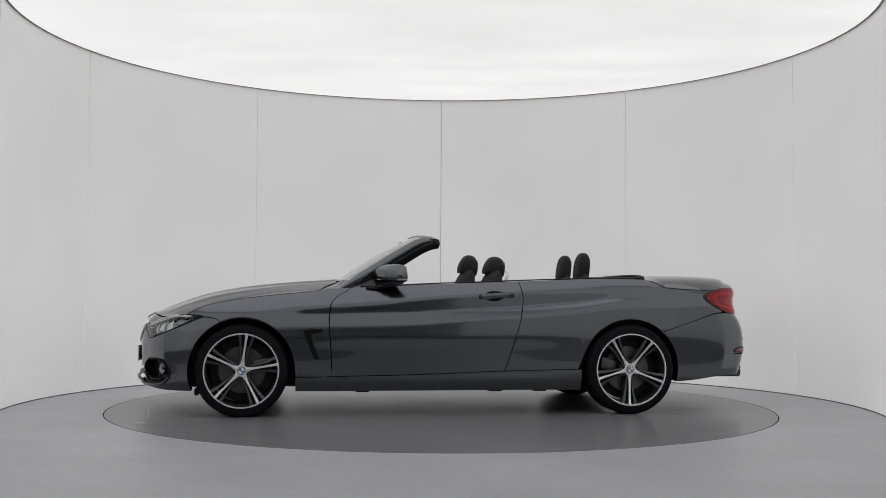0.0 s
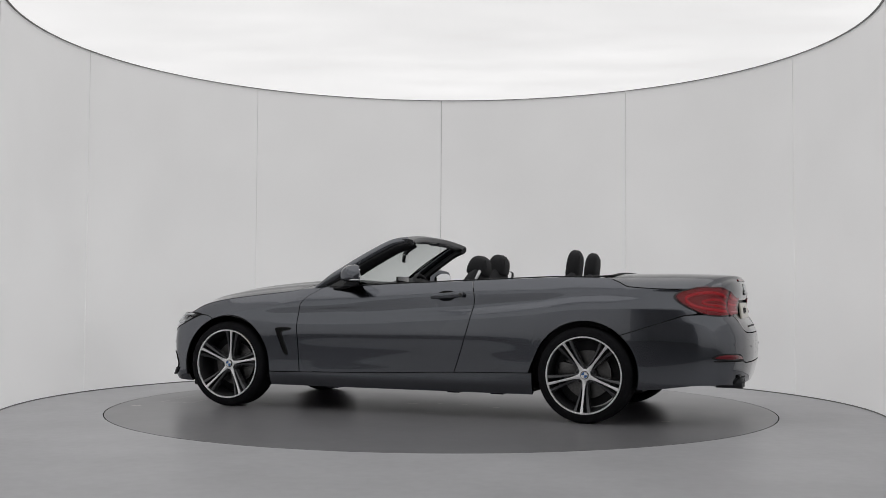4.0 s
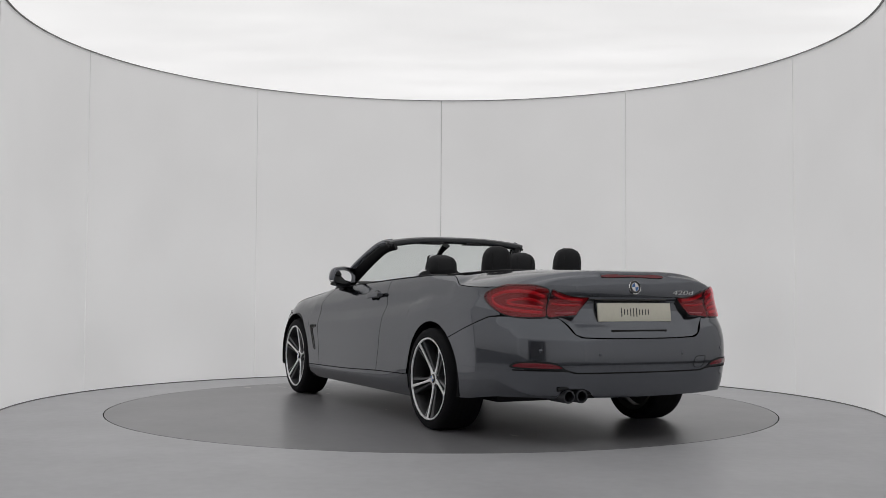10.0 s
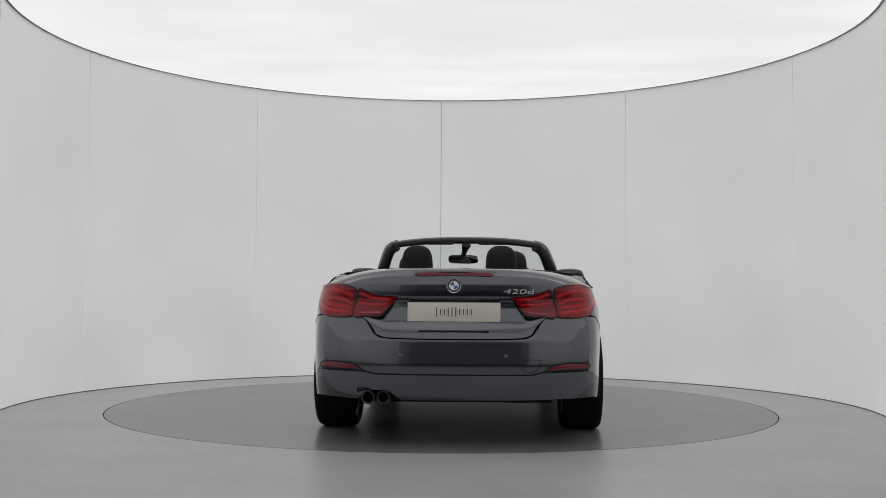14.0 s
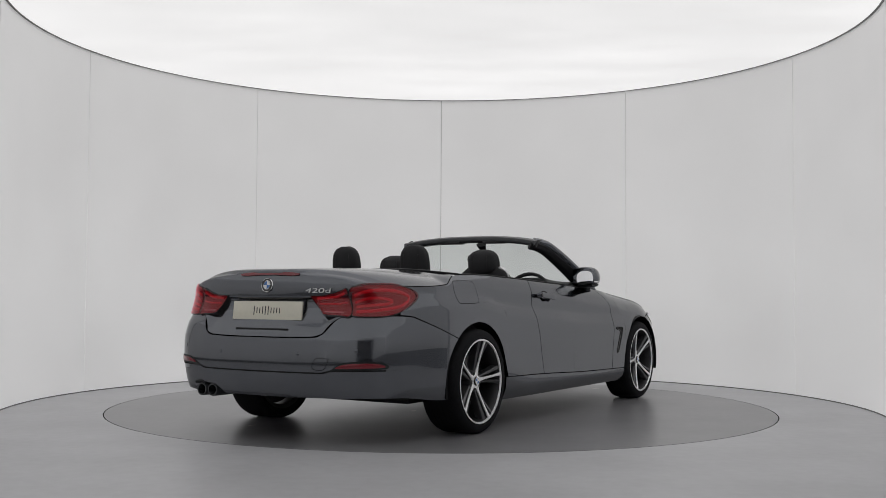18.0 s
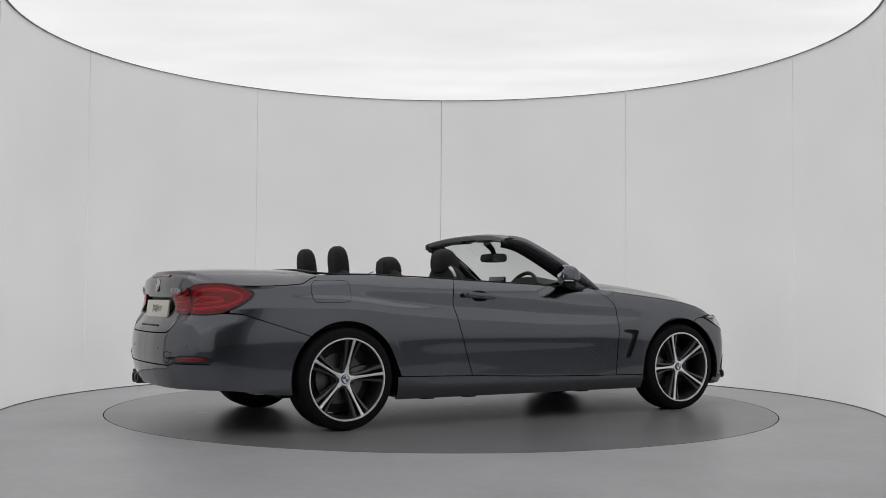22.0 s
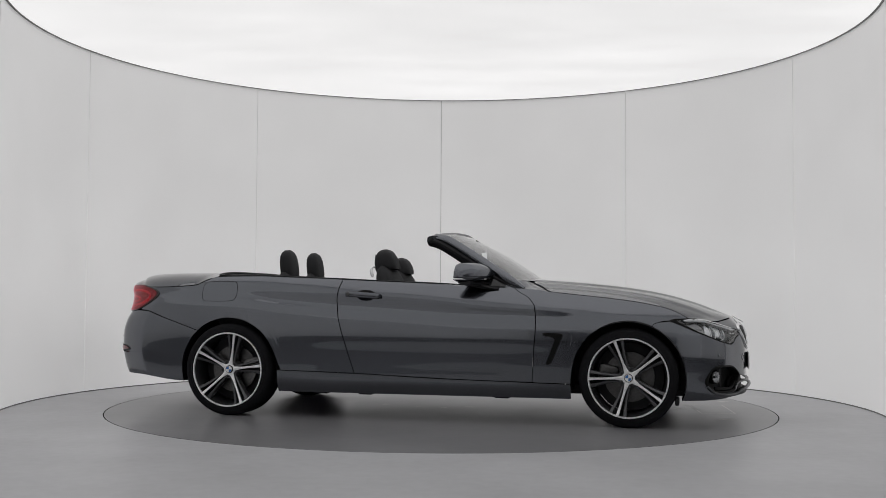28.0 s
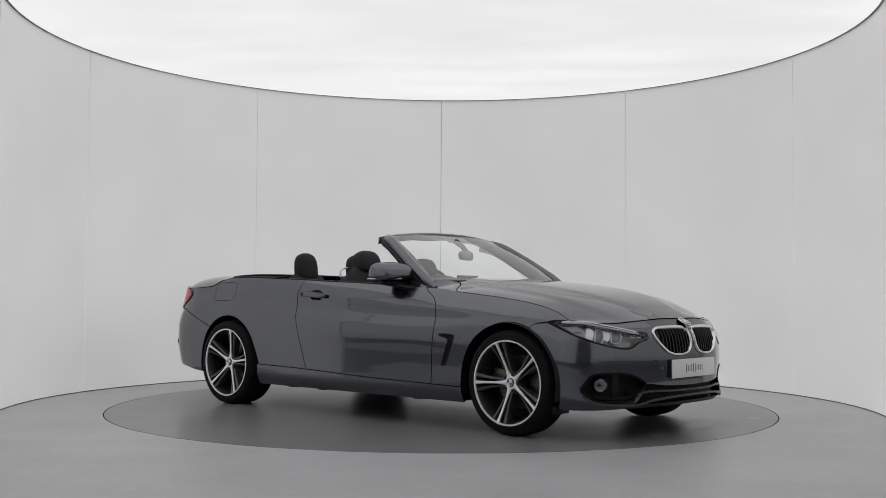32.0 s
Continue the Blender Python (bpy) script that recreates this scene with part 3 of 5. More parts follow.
def build_boot_lid(car):
    w = np.linspace(-1, 1, 61)
    rows = []
    for v in np.linspace(0, 1, 34):
        x = (-1.548 - .0 * w) * (1 - v) + (-2.352 + .20 * np.abs(w) ** 3.2) * v
        rows.append(np.stack([x, w * (boot_side(x) - .003), boot_z(x, w) + .0005], -1))
    lip = rows[-1]
    half = profile((.60, .42), (.62, .43), (.735, .528), (.745, .56), (.80, .575), (.89, .583), (.902, .60), (.915, .655), (.95, .70), (1.0, .72))
    last = None
    for v in np.linspace(0, 1, 40):
        z0 = lip[:, 2] - .012
        zb = lid_low(np.abs(w) * .45) + .004
        z = z0 * (1 - v) + zb * v
        y = w * half(z)
        y = y * smooth(0, .10, v) + lip[:, 1] * (1 - smooth(0, .10, v))
        x = lid_x(y, z)
        k = smooth(0, .06, v)
        rows.append(np.stack([x * k + (lip[:, 0] - .006) * (1 - k), y, z], -1))
    p = np.array(rows)
    lid = part("boot_lid", grid(p), M_PAINT, car, "dark grey metallic boot lid with a rounded lip", sharp=55)
    edge = np.array(rows)[2:34, -1] + np.array((0, .0035, .0012))
    both("shut_line", tube(edge, .0030, .0026, 8), M_GAP, lid, "dark shut line round the boot lid")
    return lid


def build_body(car):
    # sills, doors, wings and quarters
    x0, x1 = HUB_R + ARCH_R + .004, HUB_F - ARCH_F - .004
    u = np.linspace(0, 1, 40)
    X = x0 + (x1 - x0) * u
    S, Z = np.meshgrid(s_at_x(X), np.linspace(0, 1, 7), indexing="ij")
    Z = .178 + (sill_top(X)[:, None] - .003 - .178) * Z
    both("sill", sheet(S, Z, .03), M_PAINT, car, "dark grey painted side sill")
    S, Z = side_panel(door_rear, door_front, sill_top, top_edge, 50, 54)
    doors = both("door", sheet(S, Z), M_PAINT, car, "closed dark grey metallic door, window lowered")
    xa, xb = door_front, (lambda z: 1.832 + 0 * np.asarray(z))
    def wing_low(x):
        a = np.where(np.abs(x - HUB_F) < ARCH_F, arch(x, HUB_F, ARCH_F), 0)
        low = np.where(x < HUB_F, np.maximum(sill_top(x), a), np.where(x < 1.565, np.maximum(a, .5), nose_line(x)))
        return np.where((x >= HUB_F) & (x < 1.565), np.maximum(a, 0), low)
    cols = arch_columns(.796, 1.832, HUB_F, ARCH_F, 60)
    S, Z = side_panel(xa, xb, wing_low, lambda x: np.maximum(top_edge(x), wing_low(x) + .006), 0, 46, cols)
    both("front_wing", sheet(S, Z), M_PAINT, car, "dark grey metallic front wing")
    def quarter_low(x):
        a = np.where(np.abs(x - HUB_R) < ARCH_R, arch(x, HUB_R, ARCH_R), 0)
        return np.where(x > HUB_R, np.maximum(sill_top(x), a), np.where(x > -1.662, a, tail_line(x)))
    cols = np.unique(np.concatenate([arch_columns(-2.215, -.60, HUB_R, ARCH_R, 40), np.linspace(0, .09, 20)]))
    S, Z = side_panel(lambda z: -2.215 + 0 * np.asarray(z), door_rear, quarter_low, top_edge, 0, 52, cols)
    both("rear_quarter", sheet(S, Z), M_PAINT, car, "dark grey metallic rear quarter panel")
    # front bumper skin with its openings
    n, m = 150, 64
    yy = np.concatenate([np.linspace(0, .842, n - 40), np.linspace(.844, .890, 40)])
    s_c = s_nose(yy)
    V = np.linspace(0, 1, m)
    zb = profile((0, .315), (.2, .318), (.31, .323), (.44, .336), (.50, .262), (.57, .205), (.64, .190), (.89, .182))(yy)
    zt = nose_top(yy) - .003
    Z = zb[:, None] + (zt - zb)[:, None] * V
    S = np.broadcast_to(s_c[:, None], Z.shape).copy()
    x_now = np.interp(S, ARC, OUTLINE[:, 0])
    front_of_arch = HUB_F + np.sqrt(np.maximum(ARCH_F ** 2 - (Z - HUB_Z) ** 2, 0)) + .002
    limit = np.where(Z < .678, np.maximum(front_of_arch, 1.565), np.interp(Z, [.678, .696, .7035], [1.567, 1.622, 1.705]))
    S = np.minimum(S, ALL)
    s_lim = s_at_x(limit)
    s0, s1 = s_nose(.80), s_nose(.890)
    k = np.clip((s0 - S) / (s0 - s1), 0, 1)
    S = np.where(S < s0, s0 + (s_lim - s0) * k, S)
    P = skin(S, Z)
    yv = np.interp(S, ARC, OUTLINE[:, 1])
    holes = np.zeros(Z.shape, bool)
    for o in (HEADLAMP, KIDNEY, INTAKE):
        c = np.array(o).mean(0)
        holes |= inside(spline(o, 90, True), yv, Z)
    pts, faces = grid(P)
    bad = holes.reshape(-1)
    faces = [f for f in faces if sum(bad[i] for i in f) < 2]
    rim = grid(np.array([P[:, -1], skin(S[:, -1], Z[:, -1], np.full(n, -.02))]))
    rim2 = grid(np.array([P[-1], skin(S[-1], Z[-1], np.full(m, -.03))]))
    bumper = part("front_bumper", whole(join((pts, faces), rim, rim2)), M_PAINT, car, "dark grey metallic front bumper")
    # bonnet
    uu, ww = np.meshgrid(np.linspace(0, 1, 60), np.linspace(-1, 1, 61), indexing="ij")
    xe = .742 + (1.815 - .742) * uu
    y = ww * (bonnet_half(xe) - .011 + .007 * smooth(.70, .95, uu) - .150 * smooth(.17, 0, uu) ** 1.6)
    lip0 = np.linspace(0, .87, 200)
    lip = skin(s_nose(lip0), nose_top(lip0) + .004)
    lx = np.interp(np.abs(y), lip[:, 1], lip[:, 0])
    x = (.715 + .03 * ww ** 2) * (1 - uu) + lx * uu
    lift = np.interp(np.abs(y[-1]), lip[:, 1], lip[:, 2]) - bonnet_z(x[-1], y[-1])
    z = bonnet_z(x, y) + lift * smooth(.70, 1.0, uu)
    # its side edge lies flush with the wing's top, then with the lamp's upper edge
    xw = np.linspace(.80, 1.828, 60)
    rail = np.concatenate([skin(s_at_x(xw), top_edge(xw) - .003), lip[lip[:, 1] < .77][::-1][:40]])
    rail = rail[np.argsort(rail[:, 0])]
    k = np.abs(ww) ** 4 * smooth(.80, .95, x)
    z = z + (np.interp(x[:, -1:], rail[:, 0], rail[:, 2]) + .0012 - z[:, -1:]) * k
    y = y + np.sign(ww) * (np.minimum(np.interp(x[:, -1:], rail[:, 0], rail[:, 1]) - .005, .79) - y[:, -1:]) * k * smooth(1.82, 1.76, x)
    p = np.stack([x, y, z], -1)
    g = grid(p)
    rim = np.concatenate([p[:, 0], p[-1, 1:], p[-2::-1, -1], p[0, -2::-1]])
    part("bonnet", join(g, grid(np.array([rim, rim * (.994, .985, 1) - (0, 0, .012)]), flip=True)), M_PAINT, car, "dark grey metallic bonnet with two raised ridges")
    seam = np.stack([p[2:, -1, 0], p[2:, -1, 1] + .0030, p[2:, -1, 2] - .0002], -1)
    both("shut_line", tube(seam, .0026, .0022, 8), M_GAP, car, "dark shut line between bonnet and wing")
    # the wing's shoulder fills the corner between bonnet, windscreen and pillar
    edge = p[:, -1][p[:, -1, 0] < .99]
    inner = np.concatenate([[(.585, .738, .976), (.63, .715, .969), (.672, .675, .965), (.705, .620, .961)], edge - (0, .004, .0065)])
    xo = np.maximum.accumulate(np.linspace(.575, 1, len(inner)) * 0 + np.interp(np.arange(len(inner)), [0, 3, len(inner) - 1], [.575, .70, inner[-1, 0]]))
    outer = skin(s_at_x(xo), top_edge(xo) - .0035)
    v = np.linspace(0, 1, 14)[:, None, None]
    sheet_p = inner * (1 - v) + outer * v
    sheet_p[..., 2] += .007 * np.sin(np.pi * v[..., 0]) * np.minimum(1, np.linalg.norm(inner - outer, axis=1) / .12)
    both("wing_shoulder", grid(sheet_p), M_PAINT, car, "dark grey wing shoulder at the pillar's foot", sharp=60)
    # rear bumper and valance
    yy = np.linspace(0, 1, 90) ** .9
    sm = s_at_x(-1.70)
    S0 = np.linspace(0, sm, 110)
    y0 = np.interp(S0, ARC, OUTLINE[:, 1])
    x0 = np.interp(S0, ARC, OUTLINE[:, 0])
    zt = np.where(x0 > -2.14, tail_line(x0), lid_low(y0)) - .003
    zl = profile((0, .412), (.45, .414), (.52, .428), (.72, .432), (.9, .434))(y0)
    low_plain = profile((0, .265), (.5, .270), (.7, .275), (.82, .272), (.9, .235))(y0)
    low_cut = profile((0, .265), (.31, .266), (.345, .295), (.40, .322), (.48, .322), (.535, .295), (.57, .268), (.7, .275), (.82, .272), (.9, .235))(y0)
    def tail_half(lo, hi, rows):
        V = np.linspace(0, 1, rows)
        Z = lo[:, None] + (hi - lo)[:, None] * V
        S = np.broadcast_to(S0[:, None], Z.shape)
        lim = s_at_x(HUB_R - np.sqrt(np.maximum(ARCH_R ** 2 - (Z - HUB_Z) ** 2, 0)) - .002)
        k = smooth(s_at_x(-2.15), sm, S)
        S = S + (lim - sm) * k * smooth(s_at_x(-2.1), sm, S)
        S = np.minimum(S, np.where(k > .99, lim, S))
        P = skin(S, Z)
        top, low, end = (np.full(n, d) for n, d in ((110, -.02), (110, -.03), (rows, -.03)))
        return join(grid(P), grid(np.array([P[:, -1], skin(S[:, -1], Z[:, -1], top)])), grid(np.array([P[:, 0], skin(S[:, 0], Z[:, 0], low)])), grid(np.array([P[-1], skin(S[-1], Z[-1], end)])))
    xs = np.linspace(-2.135, -1.645, 30)
    both("shut_line", tube(skin(s_at_x(xs), tail_line(xs) - .001, 0 * xs - .0004), .0028, .0028, 8), M_GAP, car, "dark shut line between rear bumper and quarter")
    part("rear_bumper", weld(whole(tail_half(zl + .0003, zt, 34))), M_PAINT, car, "dark grey metallic rear bumper")
    part("rear_valance", weld(join(tail_half(low_cut, zl - .0003, 12), mirrored(tail_half(low_plain, zl - .0003, 12)))), M_PAINT, car, "dark grey lower rear bumper valance")
    build_boot_lid(car)
    n = int(np.searchsorted(y0, .79))
    seam = skin(S0[:n], zl[:n], -.003 + 0 * zl[:n])
    part("bumper_seam", tube(np.concatenate([seam[::-1] * (1, -1, 1), seam[1:]]), .0055, .0055, 8), M_GAP, car, "dark groove between bumper and valance")
    # dark inner structure behind the gaps, floor pan and wheel wells
    part("floor_pan", join(slab((-1.75, -.60, .19), (1.95, .60, .26), .03), slab((-1.0, -.80, .18), (1.0, .80, .24), .02), slab((1.72, -.62, .21), (2.0, .62, .50), .05),
                           slab((-2.28, -.62, .31), (-1.8, .62, .56), .05)), M_BLACK, car, "black underbody")
    for hub, r, label in ((HUB_F, ARCH_F, ""), (HUB_R, ARCH_R, "")):
        liner = lathe([(r - .004, .885), (r + .012, .80), (r + .012, .50), (.10, .50)], 48, "y", -14, 194)
        both("wheel_liner", moved(liner, pose(hub, 0, HUB_Z)), M_BLACK, car, "black wheel arch liner")
    S, Z = np.meshgrid(np.linspace(s_tail(.3), s_tail(.855), 30), np.linspace(.70, .925, 10), indexing="ij")
    both("tail_panel", grid(skin(S, Z, -.035 + 0 * S)), M_BLACK, car, "black panel behind the tail lamp")
    return doors, bumper


def build_wheel(car, x, side, width, face, mid, phase, name="wheel"):
    """One alloy wheel; its outer side faces +y before it is turned to its side of the car."""
    yl = face - mid + .040   # lip plane from the tyre's middle
    hub = part(name, lathe([(0, yl - .040), (.030, yl - .040), (.062, yl - .043), (.070, yl - .060), (.070, yl - .12), (0, yl - .12)], 40), M_RIM, car, "alloy wheel with five bright double spokes")
    hub.matrix_basis = pose(x, side * mid, HUB_Z, 0, 0, 0 if side > 0 else 180) @ Matrix.Rotation(radians(phase), 4, "Y")
    w = width / 2
    ty = [(.262, yl - .012), (.268, yl + .004), (.285, w + .002), (.303, w), (.317, w - .012), (.3255, w - .035), (.3265, w - .07), (.3265, -w + .07), (.3255, -w + .035), (.317, -w + .012), (.30, -w), (.262, -w + .02)]
    part("tyre", lathe(ty, 96), M_RUBBER, hub, "black low-profile tyre")
    grooves = []
    for gy in (-.055, -.02, .02, .055):
        grooves.append(lathe([(.3272, gy - .004), (.3272, gy + .004)], 72))
    part("tread_groove", join(*grooves), M_GAP, hub)
    part("rim", lathe([(.262, yl - .004), (.256, yl - .010), (.246, yl - .030), (.240, yl - .07), (.232, -w + .03), (.262, -w + .02)], 96), M_BARREL, hub, "dark anthracite rim barrel")
    part("rim_lip", lathe([(.264, yl - .008), (.2625, yl + .001), (.254, yl + .001), (.2515, yl - .008)], 96), M_ALLOY, hub, "bright machined rim edge")
    part("brake_disc", lathe([(.06, yl - .130), (.165, yl - .130), (.165, yl - .150), (.06, yl - .150)], 64), M_DISC, hub, "grey steel brake disc")
    part("backing_plate", lathe([(0, yl - .165), (.225, yl - .165)], 48), M_BLACK, hub)
    def rib(a0, shape, top0, top1, deep, lean=0.0):
        """A bar along the radius; shape gives (radius, half-width, sideways offset)."""
        q = spline(shape, 15)
        rr, ww, off = q.T
        f = (rr - rr[0]) / (rr[-1] - rr[0])
        yt = top0 + (top1 - top0) * f ** 1.5
        rows = [np.stack([off + lat * ww, yt + dy + lean * lat * ww, rr], -1) for lat, dy in ((-1, -deep), (-1, -.004), (-.80, 0), (0, .0012), (.80, 0), (1, -.004), (1, -deep))]
        return moved(grid(np.array(rows)), Matrix.Rotation(radians(a0), 4, "Y"))
    part("hub_face", lathe([(.028, yl - .0385), (.041, yl - .0392), (.044, yl - .043)], 40), M_ALLOY, hub, "bright machined hub face")
    for k in range(5):
        a = 72 * k
        part("spoke_face", rib(a, [(.030, .0205, 0), (.045, .0165, 0), (.065, .0118, 0), (.10, .0086, 0), (.15, .0078, 0), (.21, .0088, 0), (.257, .0118, 0)], yl - .040, yl - .0005, .007), M_ALLOY, hub, "bright machined spoke face", 50)
        part("spoke", rib(a, [(.045, .020, 0), (.075, .0130, 0), (.12, .0085, 0), (.20, .0082, 0), (.254, .0110, 0)], yl - .047, yl - .008, .048), M_RIM, hub, "dark anthracite spoke core", 50)
        for d in (1, -1):
            part("spoke_flank", rib(a, [(.052, .0052, d * .021), (.085, .0060, d * .0215), (.13, .0075, d * .0255), (.19, .0098, d * .035), (.253, .0135, d * .0500)], yl - .050, yl - .009, .050, -d * .25), M_RIM, hub, "dark anthracite flanking rib", 50)
        b = radians(72 * k + 36)
        part("wheel_bolt", moved(lathe([(0, .012), (.0085, .010), (.0085, -.01)], 12), pose(.052 * math.sin(b), yl - .050, .052 * math.cos(b))), M_BLACK, hub)
        c = radians(72 * k)
        part("spoke_hole", moved(lathe([(0, .0008), (.0052, .0008), (.0052, -.004)], 12), pose(.062 * math.sin(c), yl - .0405, .062 * math.cos(c))), M_GAP, hub)
    part("caliper", moved(join(slab((-.05, yl - .170, .075), (.05, yl - .105, .205), .02)), Matrix.Rotation(radians(-phase - 78 * side * (1 if x > 0 else -1)), 4, "Y")), M_DISC, hub, "grey brake caliper")
    cap = part("hub_cap", lathe([(0, yl - .030), (.024, yl - .031), (.029, yl - .036), (.030, yl - .046)], 32), M_GLOSS, hub, "round dark centre cap")
    build_roundel(cap, .021, Matrix.Translation((0, yl - .0292, 0)) @ Matrix.Rotation(radians(-phase), 4, "Y") @ Matrix.Rotation(radians(-90), 4, "X"))
    return hub


def build_roundel(parent, r, m):
    """A round badge of plain blue and white quarters in a bright ring; it faces its own +z."""
    for k in range(4):
        q = np.radians(np.linspace(90 * k, 90 * k + 90, 8))
        pts = np.array([(0, 0, .0006)] + [(r * math.cos(t), r * math.sin(t), 0) for t in q])
        part("badge_quarter", moved((pts, [(0, i, i + 1) for i in range(1, 8)]), m), M_BLUE if k % 2 else M_WHITE, parent)
    part("badge_ring", moved(lathe([(r, 0), (r * 1.08, .0012), (r * 1.16, 0)], 32, "z"), m), M_CHROME, parent)


def build_car():
    car = tagged(new("convertible_car"), "dark grey metallic two-door convertible, roof open, on the turntable", "car")
    doors, bumper = build_body(car)
    for x, width, face, mid, ph in ((HUB_F, .225, .847, .772, (-8, 20)), (HUB_R, .255, .873, .785, (177, 205))):
        build_wheel(car, x, 1, width, face, mid, ph[0])
        build_wheel(car, x, -1, width, face, mid, ph[1])
    build_lamps(car)
    build_trim(car, doors, bumper)
    build_cabin(car)
    return car


def stand_on(place, a, b, out=0.0, side=1):
    """A frame on the skin: z points out of it, x along it, y up."""
    p, q = place(np.array([a]), np.array([b]), np.array([out]))[0], place(np.array([a]), np.array([b]), np.array([out + .02]))[0]
    z = Vector(q - p).normalized()
    x = Vector((0, 0, 1)).cross(z).normalized()
    y = z.cross(x)
    m = Matrix((x, y, z)).transposed().to_4x4()
    m.translation = Vector(p)
    if side < 0:
        flip = Matrix.Diagonal((1, -1, 1, 1))
        m = flip @ m @ Matrix.Diagonal((-1, 1, 1, 1))
    return m


def track(place, pairs, out, n=24):
    """Points along a line given in surface coordinates."""
    q = spline(pairs, n)
    return place(q[:, 0], q[:, 1], np.full(n, out))


def on_lid(a, b, out):
    """The tail face of the boot lid, in (y, z)."""
    return np.stack([lid_x(a, b) - out, a, b], -1)


def on_lamp(a, b, out):
    """The skin under the tail lamps, which swells out where the boot lid's edge rolls over."""
    return on_tail(a, b, out + .012 * smooth(.835, .895, b) * smooth(.77, .66, a))


def build_lamps(car):
    for k in (1, -1):
        side = (lambda g: g) if k > 0 else mirrored
        lamp = part("headlamp", side(patch(HEADLAMP, on_nose, -.060, -.01, 6, 72, .0)), M_BOWL, car, "slim clear headlamp with a grey inside")
        part("bezel", side(band(HEADLAMP, on_nose, .0075, .0012, 96, .0012, .06)), M_VOID, lamp, "gloss black lamp edge")
        part("mask", side(band(HEADLAMP, on_nose, .020, -.012, 96, .002, .04)), M_GLOSS, lamp, "black inner mask")
        part("light_strip", side(tube(track(on_nose, [(.862, .705), (.798, .706), (.727, .697), (.656, .680), (.564, .659), (.481, .640)], -.003), .005, [.004] + [.0095] * 22 + [.004], 8, upward=(0, 0, 1))), M_WHITE, lamp, "pale light strip along the lamp's top")
        part("light_strip", side(tube(track(on_nose, [(.850, .655), (.832, .634), (.806, .611), (.772, .595)], -.015), .003, [.003] + [.0065] * 22 + [.003], 8)), M_WHITE, lamp, "bright outer strip")
        part("cheek", side(patch([(.862, .690), (.80, .690), (.785, .66), (.80, .620), (.835, .645)], on_nose, -.036, 0, 4, 36, .02)), M_BOWL, lamp, "bright outer reflector")
        part("thin_bar", side(tube(track(on_nose, [(.852, .650), (.83, .650), (.806, .650)], -.026), .002, .003, 8)), M_DASH, lamp)
        for a, b, c, d in ((.768, .735, .722, .684), (.670, .640, .628, .577)):
            e = .030
            pod = part("projector", side(patch([(a, .679), (b, .680), (b + e, .604), (a + e, .612)], on_nose, -.030, 0, 3, 40, .03)), M_BRIGHT, lamp, "bright upright reflector")
            part("pod_core", side(patch([(c, .672), (d, .672), (d + e, .590), (c + e, .595)], on_nose, -.036, 0, 3, 40, .03)), M_BOWLDARK, pod, "grey projector box")
            part("pod_edge", side(band([(c, .672), (d, .672), (d + e, .590), (c + e, .595)], on_nose, .007, -.030, 48, .002, .02)), M_SILVER, pod)
            part("pod_lens", side(patch([(c - .004 + e * .3, .656), (d + .008 + e * .3, .656), (d + .008 + e * .8, .606), (c - .004 + e * .8, .610)], on_nose, -.030, .006, 4, 32, .01)), M_CLEARLENS, pod, "projector lens")
        part("inner_bar", side(tube(track(on_nose, [(.535, .622), (.52, .620), (.506, .619)], -.016), .003, .0035, 8)), M_WHITE, lamp, "small pale light bar")
        part("inner_bar", side(tube(track(on_nose, [(.490, .618), (.478, .618), (.466, .617)], -.016), .003, .0035, 8)), M_WHITE, lamp)
        part("lens_cover", side(patch(HEADLAMP, on_nose, .001, .003, 8, 96, .01)), M_CLEARLENS, lamp, "clear lens")
        # tail lamps
        outer = part("tail_lamp", side(patch(TAIL_OUT, on_lamp, .003, .002, 6, 72, .03)), M_DARKRED, car, "red tail lamp wrapping the corner")
        part("bezel", side(band(TAIL_OUT, on_lamp, .006, .006, 96, .001, .03)), M_GLOSS, outer, "black lamp edge")
        part("light_guide", side(tube(track(on_lamp, [(.625, .852), (.68, .874), (.75, .886), (.81, .878), (.836, .845), (.81, .795), (.73, .770), (.62, .760)], .005, 40), .005, .010, 8)), M_RED, outer, "glowing red light guide")
        part("light_guide", side(tube(track(on_lamp, [(.62, .812), (.68, .835), (.74, .840), (.785, .826), (.765, .807), (.68, .796), (.62, .788)], .006, 30), .005, .008, 8)), M_RED, outer)
        part("lens", side(patch(TAIL_OUT, on_lamp, .011, .005, 8, 96, .02)), M_REDLENS, outer, "glossy red lens")
        inner = part("boot_lamp", side(patch(TAIL_IN, on_lid_skin, .002, .001, 6, 72, .035)), M_DARKRED, car, "red inner tail lamp on the boot lid")
        part("bezel", side(band(TAIL_IN, on_lid_skin, .006, .006, 96, .001, .035)), M_GLOSS, inner, "black lamp edge")
        part("light_guide", side(tube(track(on_lid_skin, [(.575, .868), (.50, .845), (.39, .836)], .003), .005, .008, 8)), M_RED, inner)
        part("light_guide", side(tube(track(on_lid_skin, [(.575, .815), (.50, .806), (.40, .806)], .003), .005, .006, 8)), M_RED, inner)
        part("reverse_light", side(tube(track(on_lid_skin, [(.545, .757), (.49, .757), (.43, .760)], .006), .003, .004, 8, 4)), M_SILVER, inner, "pale reversing light strip")
        part("lens", side(patch(TAIL_IN, on_lid_skin, .009, .003, 8, 96, .02)), M_REDLENS, inner, "glossy red lens")
